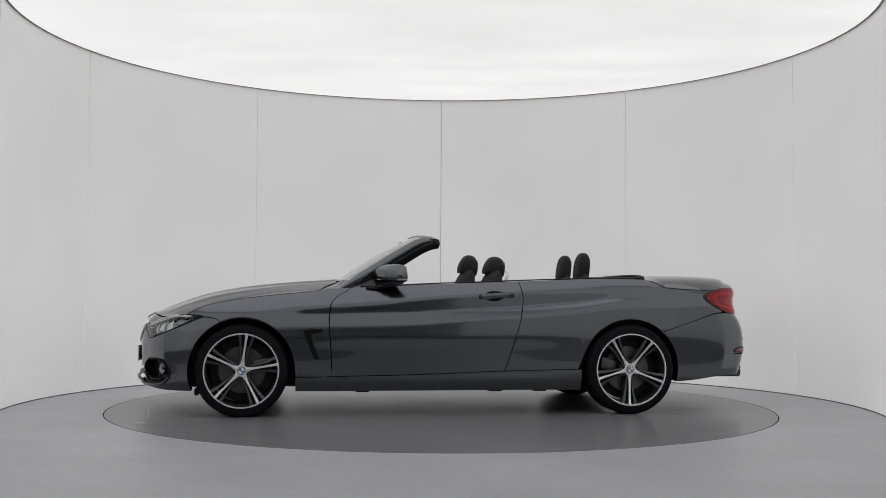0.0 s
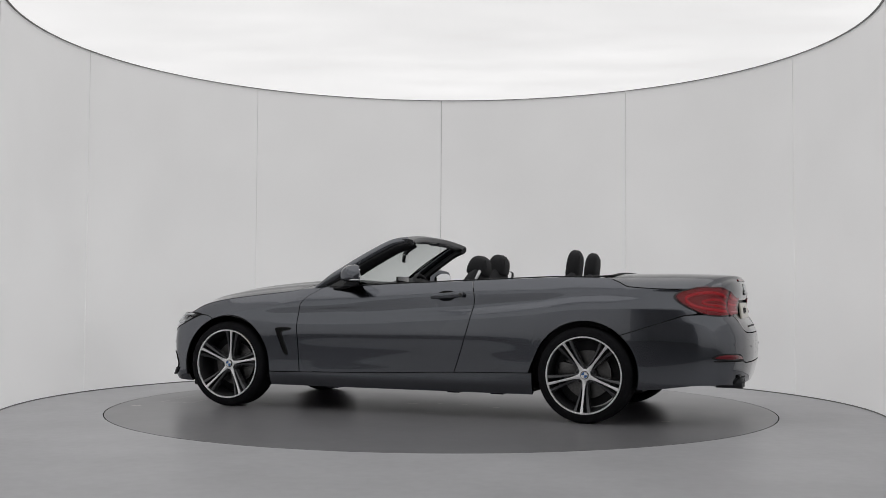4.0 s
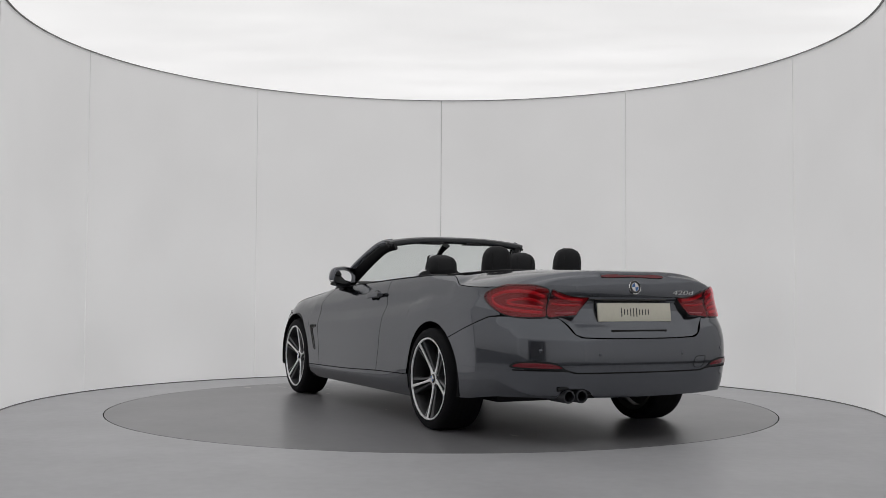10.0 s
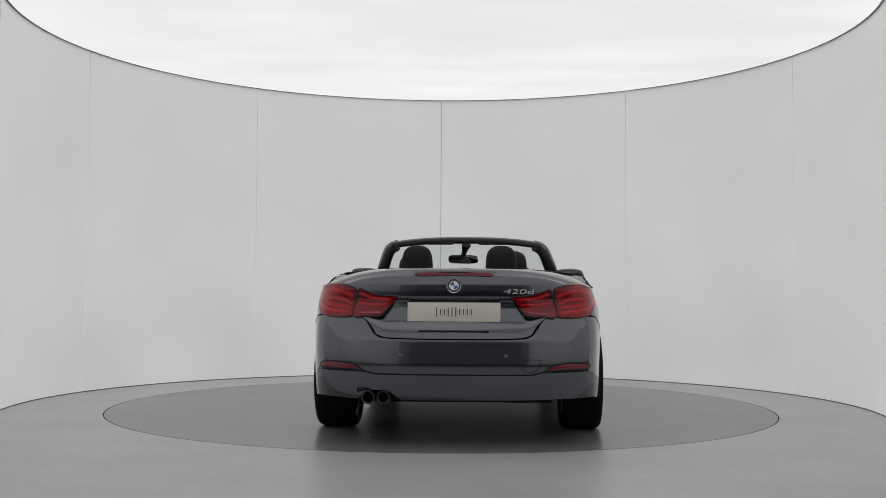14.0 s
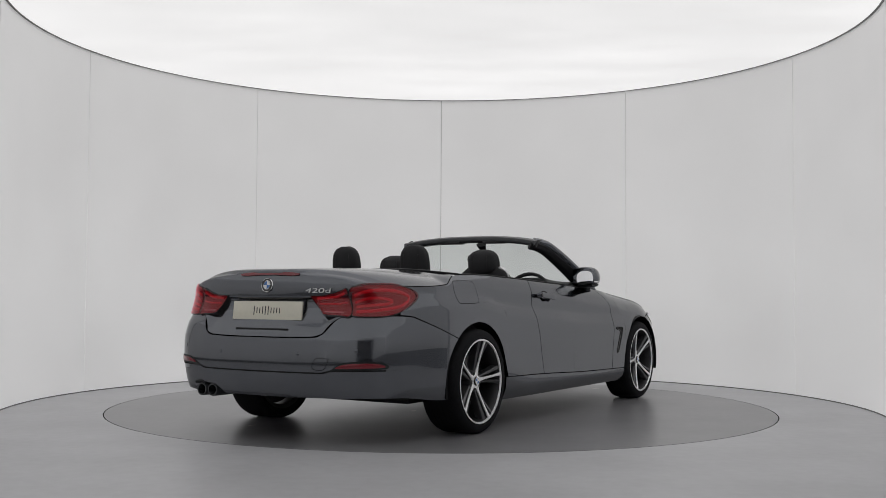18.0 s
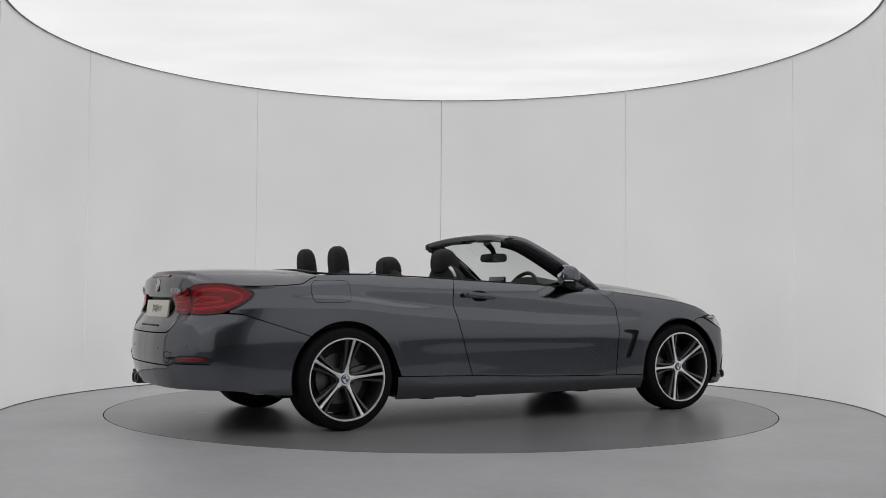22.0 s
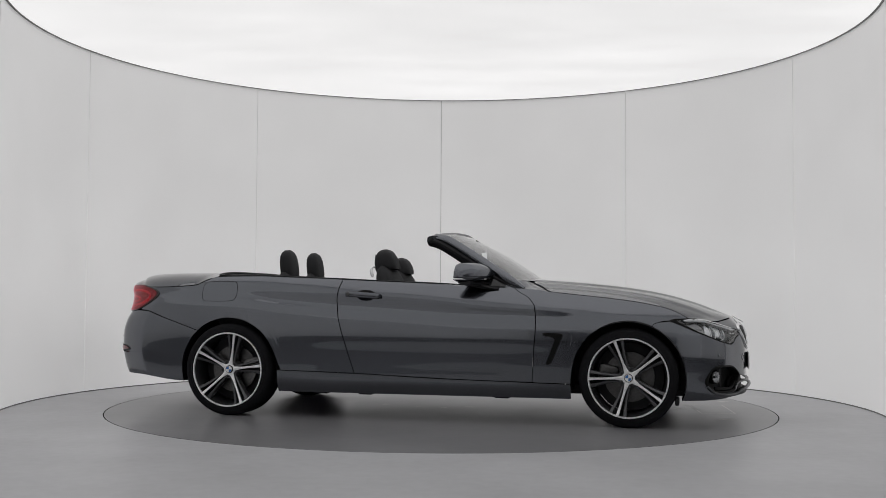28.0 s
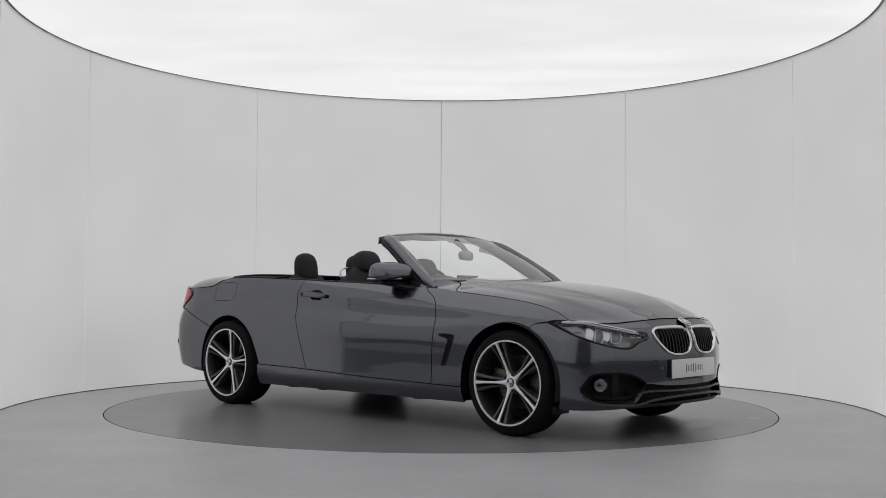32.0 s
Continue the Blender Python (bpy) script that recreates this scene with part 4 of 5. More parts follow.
        # bumper reflector in its dark surround
        sur = part("reflector_surround", side(patch([(.46, .421), (.515, .435), (.56, .465), (.62, .481), (.72, .484), (.775, .477), (.795, .452), (.76, .439), (.60, .433), (.52, .423)], on_tail, .003, .001, 4, 60, .008)), M_BLACK, car, "dark surround of the bumper reflector")
        part("reflector", side(patch(REFLECTOR, on_tail, .005, .002, 4, 60, .006)), M_REFLEX, sur, "red bumper reflector")
        # fog lamp
        m = stand_on(on_nose, .724, .333, -.028)
        fog = part("fog_lamp", side(moved(lathe([(.045, -.03), (.045, .004), (.041, .007), (.037, .002)], 32, "z"), m)), M_GLOSS, car, "round fog lamp in a black ring")
        part("fog_bowl", side(moved(lathe([(.037, .002), (.030, -.012), (.015, -.022), (0, -.024)], 32, "z"), m)), M_FOG, fog)
        part("lens", side(moved(lathe([(0, .014), (.025, .012), (.038, .006)], 32, "z"), m)), M_CLEARLENS, fog)
        part("bulb", side(moved(lathe([(0, .004), (.010, .0), (.010, -.014)], 16, "z"), m)), M_DASH, fog)
    # high brake light on the boot lip
    q = [(-.205, .972), (-.195, .988), (0, .992), (.195, .988), (.205, .972), (0, .975)]
    part("brake_light", patch(q, on_lid, .007, .001, 4, 60, .014), M_REFLEX, car, "dark red high brake light strip")



def on_lid_skin(a, b, out):
    return on_lamp(a, b, out + .002)


def build_trim(car, doors, bumper):
    nose = bumper
    for k in (1, -1):
        side = (lambda g: g) if k > 0 else mirrored
        # kidney grille
        kid = part("grille", side(patch(KIDNEY, on_nose, -.055, 0, 5, 60, .0)), M_VOID, car, "black kidney grille with a chrome surround")
        part("surround", side(band(KIDNEY, on_nose, .017, .004, 110, .007, .05)), M_CHROME, kid, "chrome grille surround")
        ko = spline(KIDNEY, 200, True)
        for y in np.linspace(.056, .345, 10):
            near = ko[np.abs(ko[:, 0] - y) < .006][:, 1]
            lo, hi = near.min() + .006, near.max() - .006
            z = np.linspace(lo, hi, 8)
            p = skin(s_nose(y + 0 * z), z, -.012 + 0 * z)
            part("slat", side(tube(p, .0042, .014, 8, 3, upward=(1, 0, 0))), M_GLOSS, kid)
        # side intake
        duct = part("air_intake", side(patch(INTAKE, on_nose, -.055, -.01, 5, 72, .0)), M_VOID, car, "black bumper side intake")
        part("surround", side(band(INTAKE, on_nose, .013, .001, 96, .003, .06)), M_VOID, duct, "gloss black intake frame")
        part("blade", side(tube(track(on_nose, [(.76, .262), (.68, .254), (.58, .256), (.50, .295)], -.015), .008, .010, 8, 3)), M_VOID, duct)
        # wheel air deflector under the bumper
        part("air_deflector", side(slab((1.70, .68, .150), (1.73, .83, .20), .012)), M_BLACK, car, "black air deflector ahead of the wheel")
        # wing vent
        vent = [(.846, .606), (.862, .612), (.93, .612), (.974, .604), (.968, .575), (.945, .520), (.905, .425), (.880, .408), (.870, .412), (.884, .455), (.915, .535), (.925, .572), (.900, .588), (.862, .594)]
        v = part("wing_vent", side(band(vent, on_side, .006, .002, 110, .003, .01)), M_GLOSS, car, "gloss black wing vent frame")
        part("vent_core", side(patch([(.974, .604), (.968, .575), (.945, .520), (.905, .425), (.880, .408), (.870, .412), (.884, .455), (.915, .535), (.925, .572), (.930, .606)], on_side, .0014, -.0005, 4, 60, .0)), M_VOID, v)
        part("vent_core", side(patch([(.846, .606), (.862, .612), (.93, .612), (.974, .604), (.966, .582), (.925, .578), (.90, .588), (.862, .594)], on_side, .0012, -.0005, 3, 40, .0)), M_VOID, v)
        # door handle; a flat black crescent paints the shade in its dished pocket
        door = doors[0 if k > 0 else 1]
        pocket = part("pocket_shade", side(patch([(-.48, .866), (-.44, .889), (-.40, .893), (-.36, .889), (-.32, .864), (-.40, .870)], on_side, .0015, 0, 4, 48, .0)), M_VOID, door, "black crescent painting the shade below the handle pocket's upper rim")
        part("pocket_dish", side(patch([(-.46, .848), (-.43, .826), (-.40, .820), (-.36, .824), (-.335, .846), (-.40, .850)], lambda p, q, o: on_side(p, q, .0015 + (.852 - q) * .5 + 0 * o), 0, 0, 4, 40, .0)), M_PAINT, pocket)
        p = track(on_side, [(-.535, .862), (-.50, .864), (-.41, .858), (-.32, .852), (-.285, .850)], .030, 18)
        p[0, 1] -= .022; p[1, 1] -= .010; p[-1, 1] -= .022; p[-2, 1] -= .010
        handle = part("door_handle", side(tube(p, [.006] + [.010] * 16 + [.006], [.013] + [.0195] * 3 + [.0205] * 10 + [.018] * 3 + [.012], 12, 3)), M_PAINT, door, "dark grey pull handle")
        part("lock_cover", side(moved(lathe([(0, .004), (.012, .003), (.014, 0)], 20, "z"), stand_on(on_side, -.515, .863, .041))), M_GLOSS, handle)
        # waist moulding
        xs = np.linspace(.60, -1.44, 40)
        path = skin(s_at_x(xs), top_edge(xs) - .001, 0.0) + np.array((0, -.014, .004))
        part("waist_moulding", side(tube(path, .012, .0045, 10, 3)), M_BLACK, car, "black rubber waist moulding")
        build_door_mirror(car, side)
        # parking sensors
        for a, b, pl in ((.734, .478, on_nose), (.33, .425, on_nose), (.66, .545, on_tail), (.30, .520, on_tail)):
            part("parking_sensor", side(moved(lathe([(0, .002), (.0085, .0015), (.0105, 0)], 18, "z"), stand_on(pl, a, b, .0005))), M_PAINT, car)
    # lower grille and splitter
    lower = [(.46, .300), (.40, .345), (.27, .330), (.108, .316), (0, .312)]
    z = np.linspace(.185, .318, 12)
    y = np.linspace(0, .56, 30)
    top = profile((0, .318), (.2, .321), (.31, .326), (.44, .340), (.56, .30))(y)
    Z = .186 + (top - .186)[:, None] * np.linspace(0, 1, 12)
    S = np.broadcast_to(s_nose(y)[:, None], Z.shape)
    part("lower_grille", whole(grid(skin(S, Z, -.045 + 0 * Z))), M_VOID, car, "black lower bumper grille")
    for nm, pts, out, ry, rz, mat, lab in (("splitter_blade", [(.812, .275), (.775, .234), (.68, .220), (.55, .215), (.45, .235), (.35, .246), (.2, .254), (0, .256)], .008, .011, .008, M_SATIN, "dark lower splitter blade"),
                                      ("grille_bar", [(.52, .275), (.45, .290), (.35, .292), (.2, .288), (0, .287)], -.004, .012, .007, M_SATIN, "dark crossbar of the lower grille"),
                                      ("chin", [(.70, .192), (.56, .192), (.36, .198), (.2, .202), (0, .204)], -.022, .020, .012, M_BLACK, "black chin below the splitter")):
        q = track(on_nose, pts, out, 30)
        full = np.concatenate([q, q[-2::-1] * (1, -1, 1)])
        part(nm, tube(full, ry, rz, 10, 3), mat, car, lab)
    # plates: their characters are plain bars
    fp = part("number_plate", slab((2.188, -.265, .362), (2.196, .265, .476), .003), M_PLATE_W, car, "white front number plate")
    for i, (y0, w, h) in enumerate(PLATE_BARS):
        part("bar", slab((2.1958, y0 - w / 2, .418 - h / 2), (2.1972, y0 + w / 2, .418 + h / 2), .0005), M_INK, fp)
    part("plate_holder", slab((2.150, -.10, .372), (2.189, .10, .466), .01), M_BLACK, fp)
    rp = part("number_plate", moved(slab((-.006, -.265, -.055), (.006, .265, .055), .003), pose(-2.371, 0, .764, 0, 7, 0)), M_PLATE_Y, car, "cream rear number plate")
    for i, (y0, w, h) in enumerate(PLATE_BARS):
        part("bar", moved(slab((-.0074, -y0 - w / 2, -h / 2), (-.0058, -y0 + w / 2, h / 2), .0005), pose(-2.371, 0, .764, 0, 7, 0)), M_INK, rp)
    part("plate_recess", slab((-2.357, -.262, .709), (-2.33, .262, .820), .006), M_SATIN, car, "dark recess behind the rear plate")
    part("handle_strip", slab((-2.427, -.20, .650), (-2.39, .20, .662), .005), M_BLACK, car, "black strip below the rear plate")
    # round badges on bonnet edge and boot
    m = look((2.130, 0, .7065), (2.130 - .50, 0, .7065 - .866))
    b = part("badge", moved(lathe([(0, .0), (.041, .0), (.043, -.006)], 40, "z"), m), M_GLOSS, car, "round blue and white badge")
    build_roundel(b, .0235, m @ pose(0, 0, .0008))
    part("badge_rim", moved(lathe([(.0385, .0004), (.0405, .0018), (.043, -.003)], 40, "z"), m), M_CHROME, b)
    x = float(lid_x(np.array([0.0]), np.array([.915]))[0])
    m = Matrix(((0, 0, -1, x - .004), (-1, 0, 0, 0), (0, 1, 0, .915), (0, 0, 0, 1))) @ pose(0, 0, 0, -8)
    b = part("badge", moved(lathe([(0, .0), (.041, .0), (.043, -.01)], 40, "z"), m), M_GLOSS, car, "round blue and white badge")
    build_roundel(b, .0235, m @ pose(0, 0, .0008))
    part("badge_rim", moved(lathe([(.0385, .0004), (.0405, .0018), (.043, -.003)], 40, "z"), m), M_CHROME, b)
    # bright model figures on the boot
    cu = bpy.data.curves.new("figures", "FONT")
    cu.body, cu.size, cu.extrude, cu.align_x, cu.shear = "420d", .039, .0015, "CENTER", .12
    ob = new("figures", cu)
    me = bpy.data.meshes.new_from_object(ob.evaluated_get(bpy.context.evaluated_depsgraph_get()))
    bpy.data.objects.remove(ob)
    p = np.array([v.co[:] for v in me.vertices])
    geo = (p * (2.25, 1, 1), [tuple(f.vertices) for f in me.polygons])
    at, up, left = (np.array([float(lid_x(np.array([y]), np.array([z]))[0]), y, z]) for y, z in ((-.368, .888), (-.368, .905), (-.338, .888)))
    vx, vy = Vector(at - left).normalized(), Vector(up - at).normalized()
    vz = vx.cross(vy).normalized()
    m = Matrix((vx, vz.cross(vx), vz)).transposed().to_4x4()
    m.translation = Vector(at) + vz * .004 - vy * .018
    part("model_figures", moved(geo, m), M_FIGURE, car, "chrome figures 420d on the boot lid")
    # fuel flap on the right quarter
    flap = [(-1.632, .880), (-1.618, .937), (-1.575, .950), (-1.425, .951), (-1.376, .940), (-1.363, .882), (-1.374, .826), (-1.42, .812), (-1.575, .810), (-1.618, .822)]
    rim = part("fuel_flap", mirrored(band(flap, on_side, .003, .0004, 110, .0006, .004)), M_GAP, car, "rounded fuel flap outline")
    part("flap", mirrored(patch(flap, on_side, .0007, .0, 6, 80, .0)), M_PAINT, rim)
    # tow-eye covers
    part("tow_cover", mirrored(band([(.407, .455), (.385, .476), (.363, .455), (.385, .434)], on_nose, .003, .0006, 40, .0006, .003)), M_GAP, car, "round tow-eye cover outline")
    part("tow_cover", mirrored(band([(.40, .440), (.42, .495), (.49, .497), (.50, .490), (.47, .435)], on_tail, .003, .0006, 40, .0006, .003)), M_GAP, car, "tow-eye cover outline")
    # exhaust
    for y in (.397, .484):
        ex = part("exhaust_pipe", moved(lathe([(.030, -.02), (.0375, -.02), (.0395, -.012), (.0395, .16), (.030, .16), (.030, -.02)], 36, "x"), pose(-2.388, y, .280)), M_SATIN, car, "dark exhaust tailpipe")
        part("pipe_core", moved(lathe([(0, .05), (.030, .05)], 24, "x"), pose(-2.388, y, .280)), M_GAP, ex)
    part("exhaust_cutout", tube([(-2.385, y, .322 + .012 * math.cos((y - .44) * 16)) for y in np.linspace(.33, .55, 14)], .012, .012, 8), M_BLACK, car, "dark edge of the exhaust cutout")
    part("silencer", slab((-2.22, .05, .262), (-1.85, .55, .33), .04), M_BLACK, car, "dark silencer below the boot")
    for xx in (.55, -.42, -.75):
        both("jack_pad", slab((xx - .05, .70, .162), (xx + .05, .78, .185), .008), M_BLACK, car)
    build_screen(car)


PLATE_BARS = [(-.098 + .0218 * i, .0055, h) for i, h in enumerate((.054, .034, .034, .046, .054, .054, .034, .034, .034, .034))]


def build_door_mirror(car, side):
    inner, n = side, 26
    lean = Matrix(((1, -.42, 0, .364), (0, 1, 0, -.032), (0, 0, 1, -.012), (0, 0, 0, 1)))
    side = lambda g: inner(moved(g, lean))
    u = np.linspace(0, 1, n)
    # shell: sections across the car from the door to the tip
    rows = []
    for f in u:
        y = .762 + .240 * f
        grow = (.80 + .20 * math.sin(math.pi * min(1, f * .9 + .05))) * (1 - max(0, (f - .80) / .20) ** 2.4 * .80)
        xc, zc = .368 - .008 * f, 1.008 - .006 * f
        rx, rz = .098 * grow, .097 * grow
        a = np.linspace(0, 2 * np.pi, 33)
        ca, sa = np.cos(a), np.sin(a)
        px = xc + rx * np.sign(ca) * np.abs(ca) ** .75
        px = np.maximum(px, .298 + .02 * (1 - f))
        pz = zc + rz * np.sign(sa) * np.abs(sa) ** .8 * np.where(sa < 0, .48, 1)
        pz = zc + (pz - zc) * (1 - .22 * np.clip((px - .298) / (xc + rx - .298), 0, 1) ** 1.5)
        rows.append(np.stack([px, np.full(33, y), pz], -1))
    p = np.array(rows)
    low = grid(p)
    shell = part("door_mirror", side((low[0], list(low[1]) + [tuple(range(33)), tuple((n - 1) * 33 + i for i in range(33))])), M_PAINT, car, "dark grey door mirror on a black foot")
    part("indicator_strip", side(tube([(.302, .990, .982), (.36, .993, .982), (.415, .966, .983), (.440, .92, .984), (.452, .87, .985)], .005, .0065, 8)), M_CHROME, shell, "bright indicator strip")
    part("mirror_lower", side(tube([(.372, .81, .953), (.372, .89, .953), (.36, .965, .960)], [.062, .064, .050], [.018, .020, .014], 12)), M_BLACK, shell, "black lower mirror shell")
    part("mirror_glass", side(patch([(.815, 1.03), (.86, 1.062), (.945, 1.060), (.976, 1.03), (.977, .985), (.945, .966), (.86, .960), (.82, .975)], lambda a, b, o: np.stack([.300 + 0 * a - o, a, b], -1), .006, .001, 4, 48, .012)), M_MIRROR, shell, "mirror glass")
    part("mirror_foot", side(tube([(.50, .795, .918), (.45, .82, .925), (.40, .86, .940), (.37, .90, .955)], [.05, .042, .034, .03], [.014, .014, .018, .02], 12)), M_BLACK, shell, "black mirror foot")


def pillar_path(n=24):
    return spline([(.712, .762, .916), (.56, .742, 1.000), (.36, .692, 1.128), (.18, .636, 1.236), (.10, .600, 1.270), (.04, .560, 1.282)], n)


def build_screen(car):
    frame_ob = part("windscreen_frame", tube(np.array([(.090 - .060 * (y / .60) ** 2, y, 1.302 - .046 * abs(y / .60) ** 2.6) for y in np.linspace(-.60, .60, 41)]), [.058] * 41, [.027] * 41, 14, 3), M_SATIN, car, "dark windscreen header rail")
    for k in (1, -1):
        side = (lambda g: g) if k > 0 else mirrored
        pp = pillar_path(26)
        part("pillar", side(tube(pp + np.array((-.012, .0, -.006)), np.linspace(.034, .029, 26) * np.minimum(1, .45 + .14 * np.arange(26)), np.linspace(.042, .020, 26) * np.minimum(1, .30 + .14 * np.arange(26)), 14, 3, upward=(-.55, .25, .8))), M_PAINT, frame_ob, "dark grey windscreen pillar")
        part("pillar_seal", side(tube(pp[2:] + np.array((-.060, -.016, -.042)), .018, np.linspace(.050, .030, 24), 12, 3, upward=(-.55, .25, .8))), M_BLACK, frame_ob, "black seal along the pillar")
        part("header_end", side(tube([(.07, .575, 1.272), (.01, .586, 1.255), (-.022, .592, 1.236)], [.016, .016, .006], [.026, .022, .006], 12, 3)), M_BLACK, frame_ob, "black latch end of the header")
        part("sun_visor", side(slab((.03, .10, 1.268), (.125, .50, 1.286), .008)), M_DASH, frame_ob, "dark folded sun visor")
        part("corner_trim", side(patch([(.70, .905), (.60, .985), (.52, .985), (.42, .935), (.55, .912)], lambda a, b, o: np.stack([a, .772 - .28 * (b - .92) + o * 0 + .0 * a, b], -1), 0, 0, 3, 40, .0)), M_GLOSS, frame_ob, "black corner trim at the mirror")
    n, m = 40, 24
    w, v = np.meshgrid(np.linspace(-1, 1, n), np.linspace(0, 1, m), indexing="ij")
    base = np.stack([.735 - .115 * np.abs(w) ** 2.2, .742 * w, .965 + 0 * w], -1)
    head = np.stack([.140 - .045 * w ** 2, .600 * w, 1.312 - .030 * np.abs(w) ** 2.6], -1)
    p = base * (1 - v)[..., None] + head * v[..., None]
    bow = np.sin(v * np.pi) * .018
    p[..., 0] += bow * .6
    p[..., 2] += bow * .8
    pane = part("windscreen", grid(p), M_SCREEN, frame_ob, "clear tinted windscreen")
    edge = np.concatenate([p[:, 0], p[-1, 1:], p[-2::-1, -1], p[0, -2:0:-1]])
    c = p.reshape(-1, 3).mean(0)
    inner = c + (edge - c) * .955
    q = np.array([edge + (0, 0, .002), inner + (.001, 0, .002)])
    part("black_edge", grid(np.concatenate([q, q[:, :1]], 1)), M_GLOSS, pane, "black printed edge of the windscreen")
    cowl = np.array([[(.80 - .05 * abs(t) ** 2 - k * .10, .64 * t, .945 - .018 * t * t + (.006 if k == 0 else .0)) for t in np.linspace(-1, 1, 30)] for k in (0, 1)])
    part("cowl", grid(cowl), M_BLACK, car, "black cowl below the windscreen")
    for y0 in (.38, -.20):
        wp = part("wiper", tube([(.755, y0, .936), (.745, y0 - .15, .940), (.715, y0 - .36, .944)], .008, .006, 8), M_BLACK, car, "black windscreen wiper")
        part("blade", tube([(.725, y0 + .10, .942), (.735, y0 - .15, .947), (.705, y0 - .38, .950)], .004, .008, 6), M_BLACK, wp)


def build_seat(car, x, y, top, recline, width, head_top, head_w, headless=False, name="front_seat", silver=0):
    seat = part(name, egg((x + .22, y, .60), (.29, width / 2, .10), 24, 3.5), M_FABRIC, car, "dark cloth car seat")
    t = radians(recline)
    def back(f, half, thick):
        return (x - math.sin(t) * f, y, .58 + math.cos(t) * f)
    hgt = (top - .58) / math.cos(t)
    path = [back(f * hgt, 0, 0) for f in np.linspace(0, 1, 14)]
    wid = [width / 2 * k for k in (.90, .96, 1, 1, 1, 1, .99, .97, .94, .9, .86, .80, .70, .45)]
    th = [.085, .085, .085, .085, .085, .083, .08, .078, .075, .072, .068, .062, .05, .02]
    part("backrest", tube(path, wid, th, 20, 3.2, upward=(1, 0, .2)), M_FABRIC, seat, "dark cloth backrest")
    hp = back((head_top - .58) / math.cos(t), 0, 0)
    hz = (top - .02 + head_top) / 2
    hx = x - math.tan(t) * (hz - .58) + .02
    p = [(hx - math.tan(t) * .6 * (z - hz), y, z) for z in np.linspace(top - .035, head_top, 14)]
    prof_w = [.90, .96, 1, 1, 1, 1, .99, .98, .96, .93, .88, .80, .66, .34]
    prof_t = [1, 1.02, 1.03, 1.03, 1.02, 1, .97, .93, .88, .82, .75, .66, .53, .25] if name == "front_seat" else [.92, .97, 1, 1, 1, 1, 1, .98, .96, .92, .86, .77, .64, .32]
    half = .078 if name == "front_seat" else .052
    part("headrest", tube(p, [head_w / 2 * k for k in prof_w], [half * k for k in prof_t], 28, 3.4, upward=(1, 0, .2)), M_FABRIC, seat, "dark padded headrest")
    for d in (1, -1):
        part("seam", tube([(q[0] - half * k * .95, y + d * head_w * .27, q[2]) for q, k in zip(p[1:11], prof_t[1:11])], .0025, .0025, 6), M_DASH, seat)
    if silver:
        q = spline([(x - .185, y + silver * .150, top - .010), (x - .198, y + silver * .188, top - .018), (x - .196, y + silver * .218, top - .042), (x - .180, y + silver * .230, top - .085)], 14)
        part("belt_guide", tube(q, [.003] + [.005] * 12 + [.003], [.006] + [.011] * 12 + [.007], 10, 3, upward=(1, 0, .6)), M_SILVER, seat, "bright silver belt guide")
    return seat


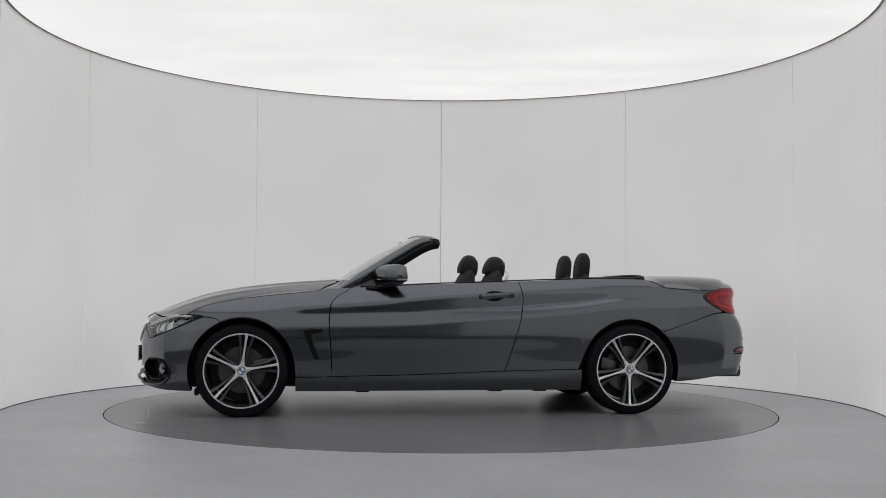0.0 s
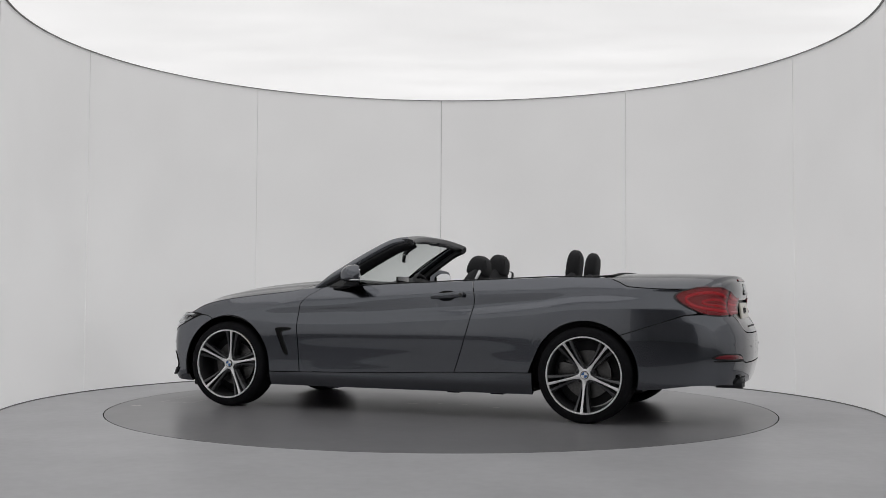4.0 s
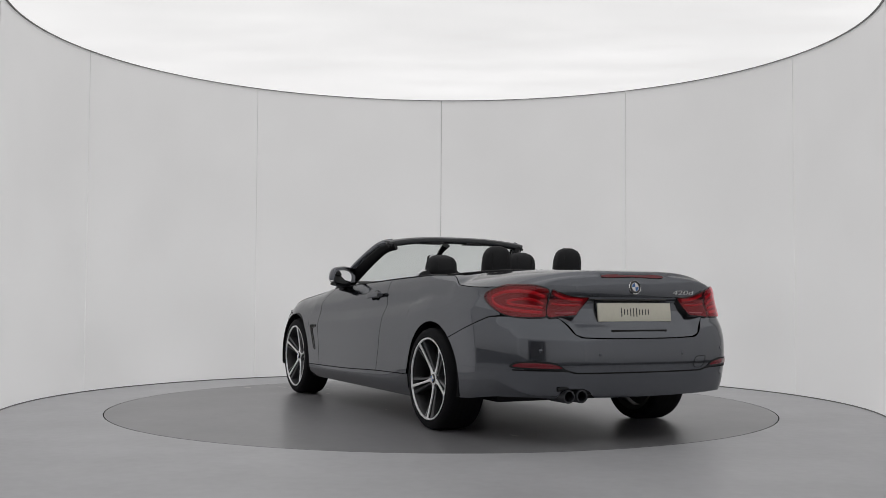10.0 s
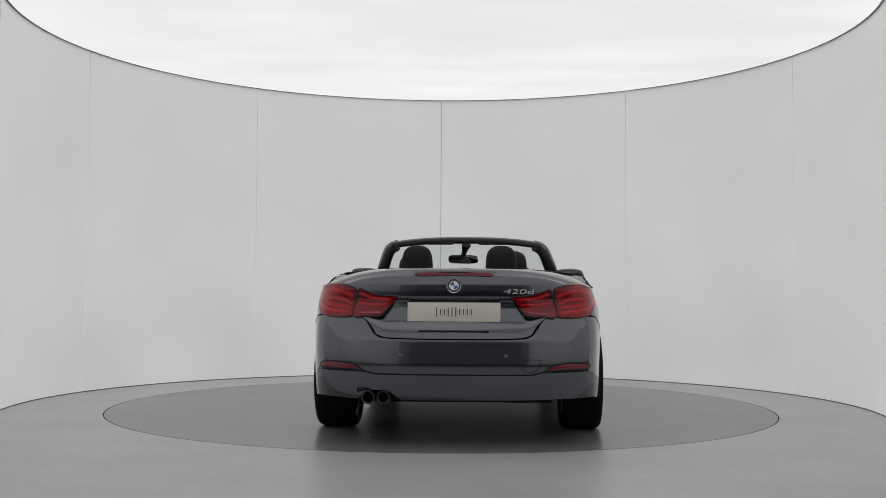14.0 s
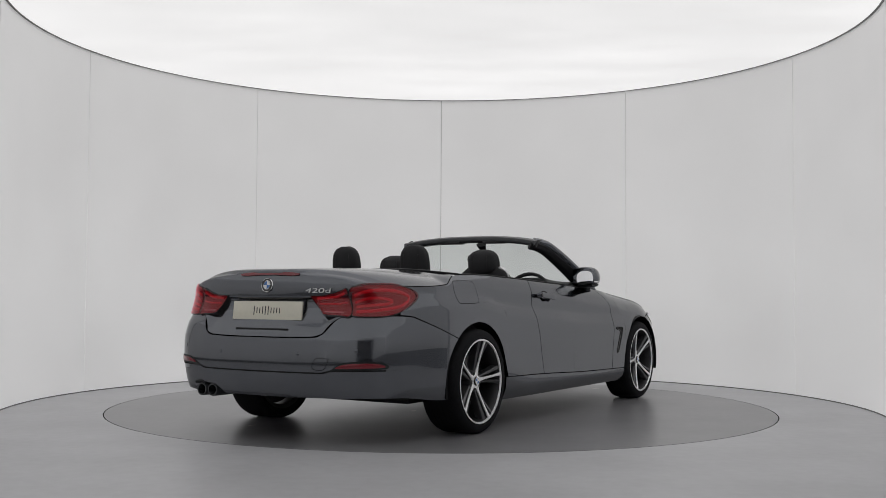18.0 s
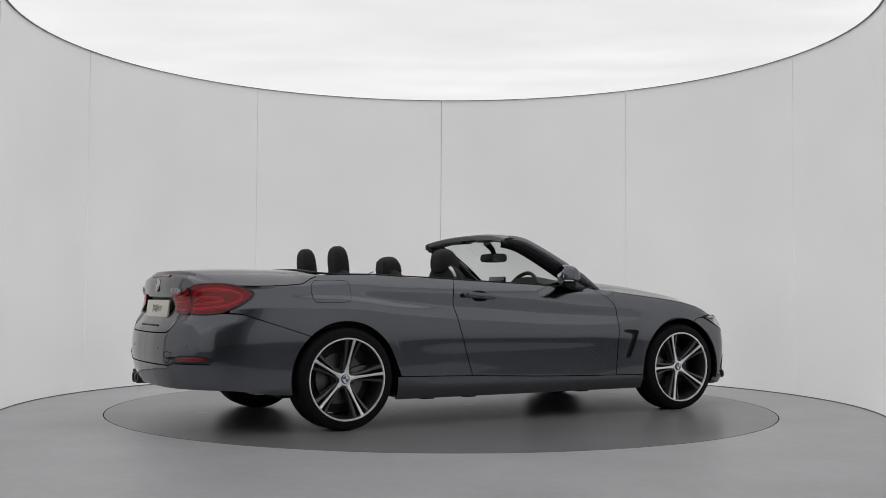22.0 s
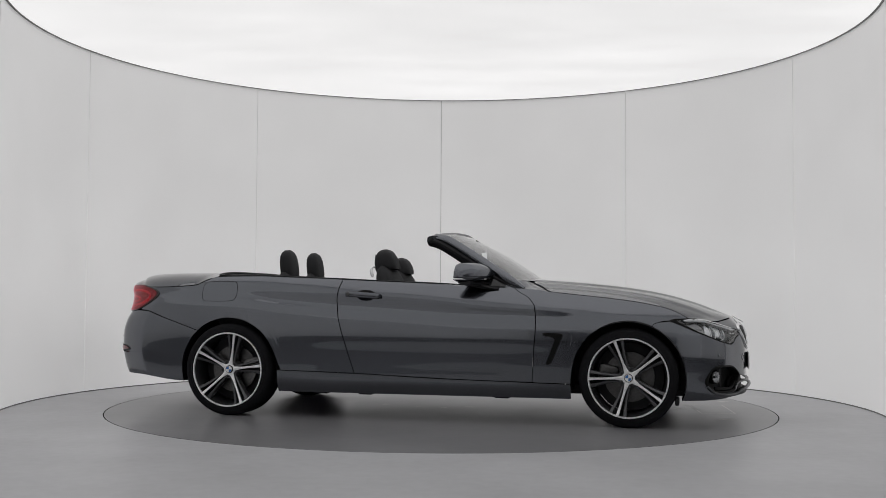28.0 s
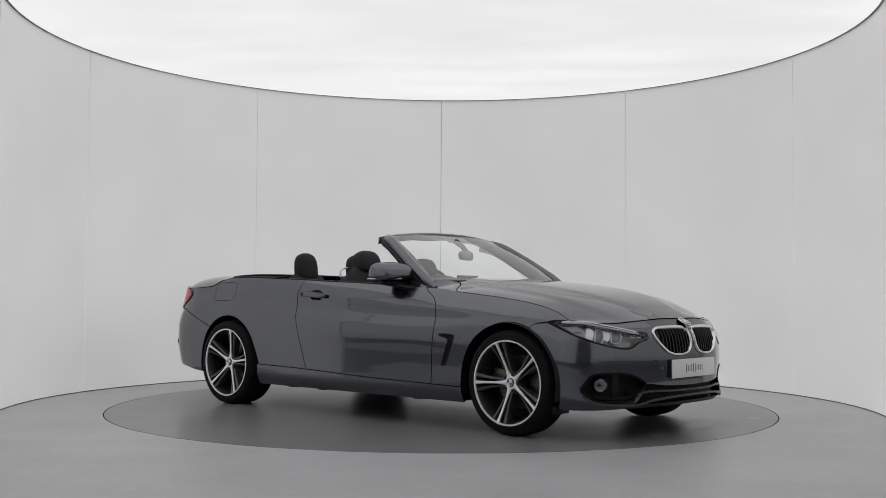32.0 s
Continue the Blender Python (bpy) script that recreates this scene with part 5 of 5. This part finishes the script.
def build_cabin(car):
    part("cabin_tub", join(slab((-1.30, -.74, .26), (.75, .74, .30), .02), slab((-1.36, -.74, .28), (-1.28, .74, .86), .03), slab((.62, -.74, .28), (.70, .74, .90), .03)), M_CARPET, car, "black carpeted cabin floor")
    both("door_card", slab((-.62, .735, .30), (.66, .765, .925), .02), M_DASH, car, "dark inner door panel")
    both("side_card", slab((-1.55, .70, .30), (-.63, .76, .955), .02), M_DASH, car, "dark rear side panel")
    # dashboard with the driver's binnacle on the right
    n = 30
    yy = np.linspace(-.72, .72, n)
    rows = []
    for y in yy:
        hump = .050 * math.exp(-((y + .37) / .17) ** 4)
        rows.append([(.66, y, .955), (.52, y, .972), (.38, y, .965 + hump * .8), (.30, y, .950 + hump), (.265, y, .90 + hump * .4), (.27, y, .72), (.40, y, .60)])
    part("dashboard", grid(np.array(rows)), M_DASH, car, "dark soft dashboard")
    part("dash_screen", slab((.30, -.10, .955), (.315, .13, 1.010), .006), M_GLOSS, car, "flat dash display")
    ring = [(.125 * 0 + .0, 0, 0)]
    m = pose(.255, -.375, .862, 0, 24, 0)
    a = np.linspace(0, 2 * np.pi, 49)
    wheel = part("steering_wheel", moved(tube(np.stack([0 * a, .187 * np.cos(a), .187 * np.sin(a)], 1), .014, .016, 12, caps=False, upward=(1, 0, 0)), m), M_DASH, car, "dark steering wheel on the right")
    part("wheel_hub", moved(egg((0.0, 0, -.01), (.03, .075, .065), 20, 3), m), M_DASH, wheel)
    for sp in ([(0, .06, .0), (0, .18, .02)], [(0, -.06, 0), (0, -.18, .02)], [(0, 0, -.06), (0, 0, -.18)]):
        part("wheel_spoke", moved(tube([sp[0], np.mean(sp, 0), sp[1]], .018, .008, 8, upward=(1, 0, 0)), m), M_DASH, wheel)
    build_seat(car, -.250, -.358, 1.075, 17, .50, 1.195, .228, name="front_seat", silver=-1)
    build_seat(car, -.345, .372, 1.055, 17, .50, 1.158, .228, name="front_seat", silver=1)
    for y in (.297, -.275):
        build_seat(car, -1.116, y, 1.03, 11, .50, 1.198, .212, name="rear_seat")
    mir = part("rear_view_mirror", moved(egg((0, 0, 0), (.016, .125, .036), 28, 4), pose(.285, .03, 1.158, 0, -6, 20)), M_GLOSS, car, "dark interior mirror")
    part("mirror_face", moved(patch([(-.115, -.026), (-.118, .02), (-.09, .03), (.09, .03), (.118, .02), (.115, -.026), (0, -.03)], lambda a, b, o: np.stack([-.0165 + 0 * a - o, a, b], -1), .0, 0, 3, 40, .0), pose(.285, .03, 1.158, 0, -6, 20)), M_MIRROR, mir)
    part("mirror_stem", tube([(.29, .03, 1.18), (.26, .015, 1.225), (.20, 0, 1.268)], [.018, .022, .04], [.018, .02, .02], 12), M_BLACK, mir)
    # folded-roof deck behind the seats
    n = 30
    u, w = np.meshgrid(np.linspace(0, 1, 10), np.linspace(-1, 1, n), indexing="ij")
    x = -1.27 - .30 * u
    part("roof_deck", grid(np.stack([x, w * .735, .996 + .014 * (1 - np.abs(w) ** 3) + .004 * u], -1)), M_FABRIC, car, "dark deck over the folded roof")
    q = spline([(-1.20, .772), (-1.40, .764), (-1.52, .742), (-1.566, .69), (-1.582, .55), (-1.588, .3), (-1.588, 0)], 40)
    lid_z = boot_z(np.minimum(q[:, 0], -1.548), q[:, 1] / (boot_side(np.minimum(q[:, 0], -1.548)) - .003)) + .004
    lid_z = lid_z + (.984 - lid_z) * smooth(-1.50, -1.30, q[:, 0])
    q = np.concatenate([q, lid_z[:, None]], 1)
    full = np.concatenate([q, q[-2::-1] * (1, -1, 1)])
    part("deck_rail", tube(full, .011, .007, 10, 3), M_BLACK, car, "black rail round the roof deck")


# ---- what moves: the turntable turns evenly and carries the car ----
def motions():
    spin, ride = [], []
    for k in range(33):
        t = float(k)
        turn = TURN_START + TURN_RATE * t
        c, s = math.cos(radians(turn)), math.sin(radians(turn))
        x, y = CAR_ON_TABLE
        spin.append((t, pose(0, 0, 0, 0, 0, turn)))
        ride.append((t, pose(c * x - s * y, s * x + c * y, 0, 0, 0, turn)))
    walk(turntable, spin)
    walk(car, ride)


build_booth()
turntable = build_turntable()
car = build_car()
motions()
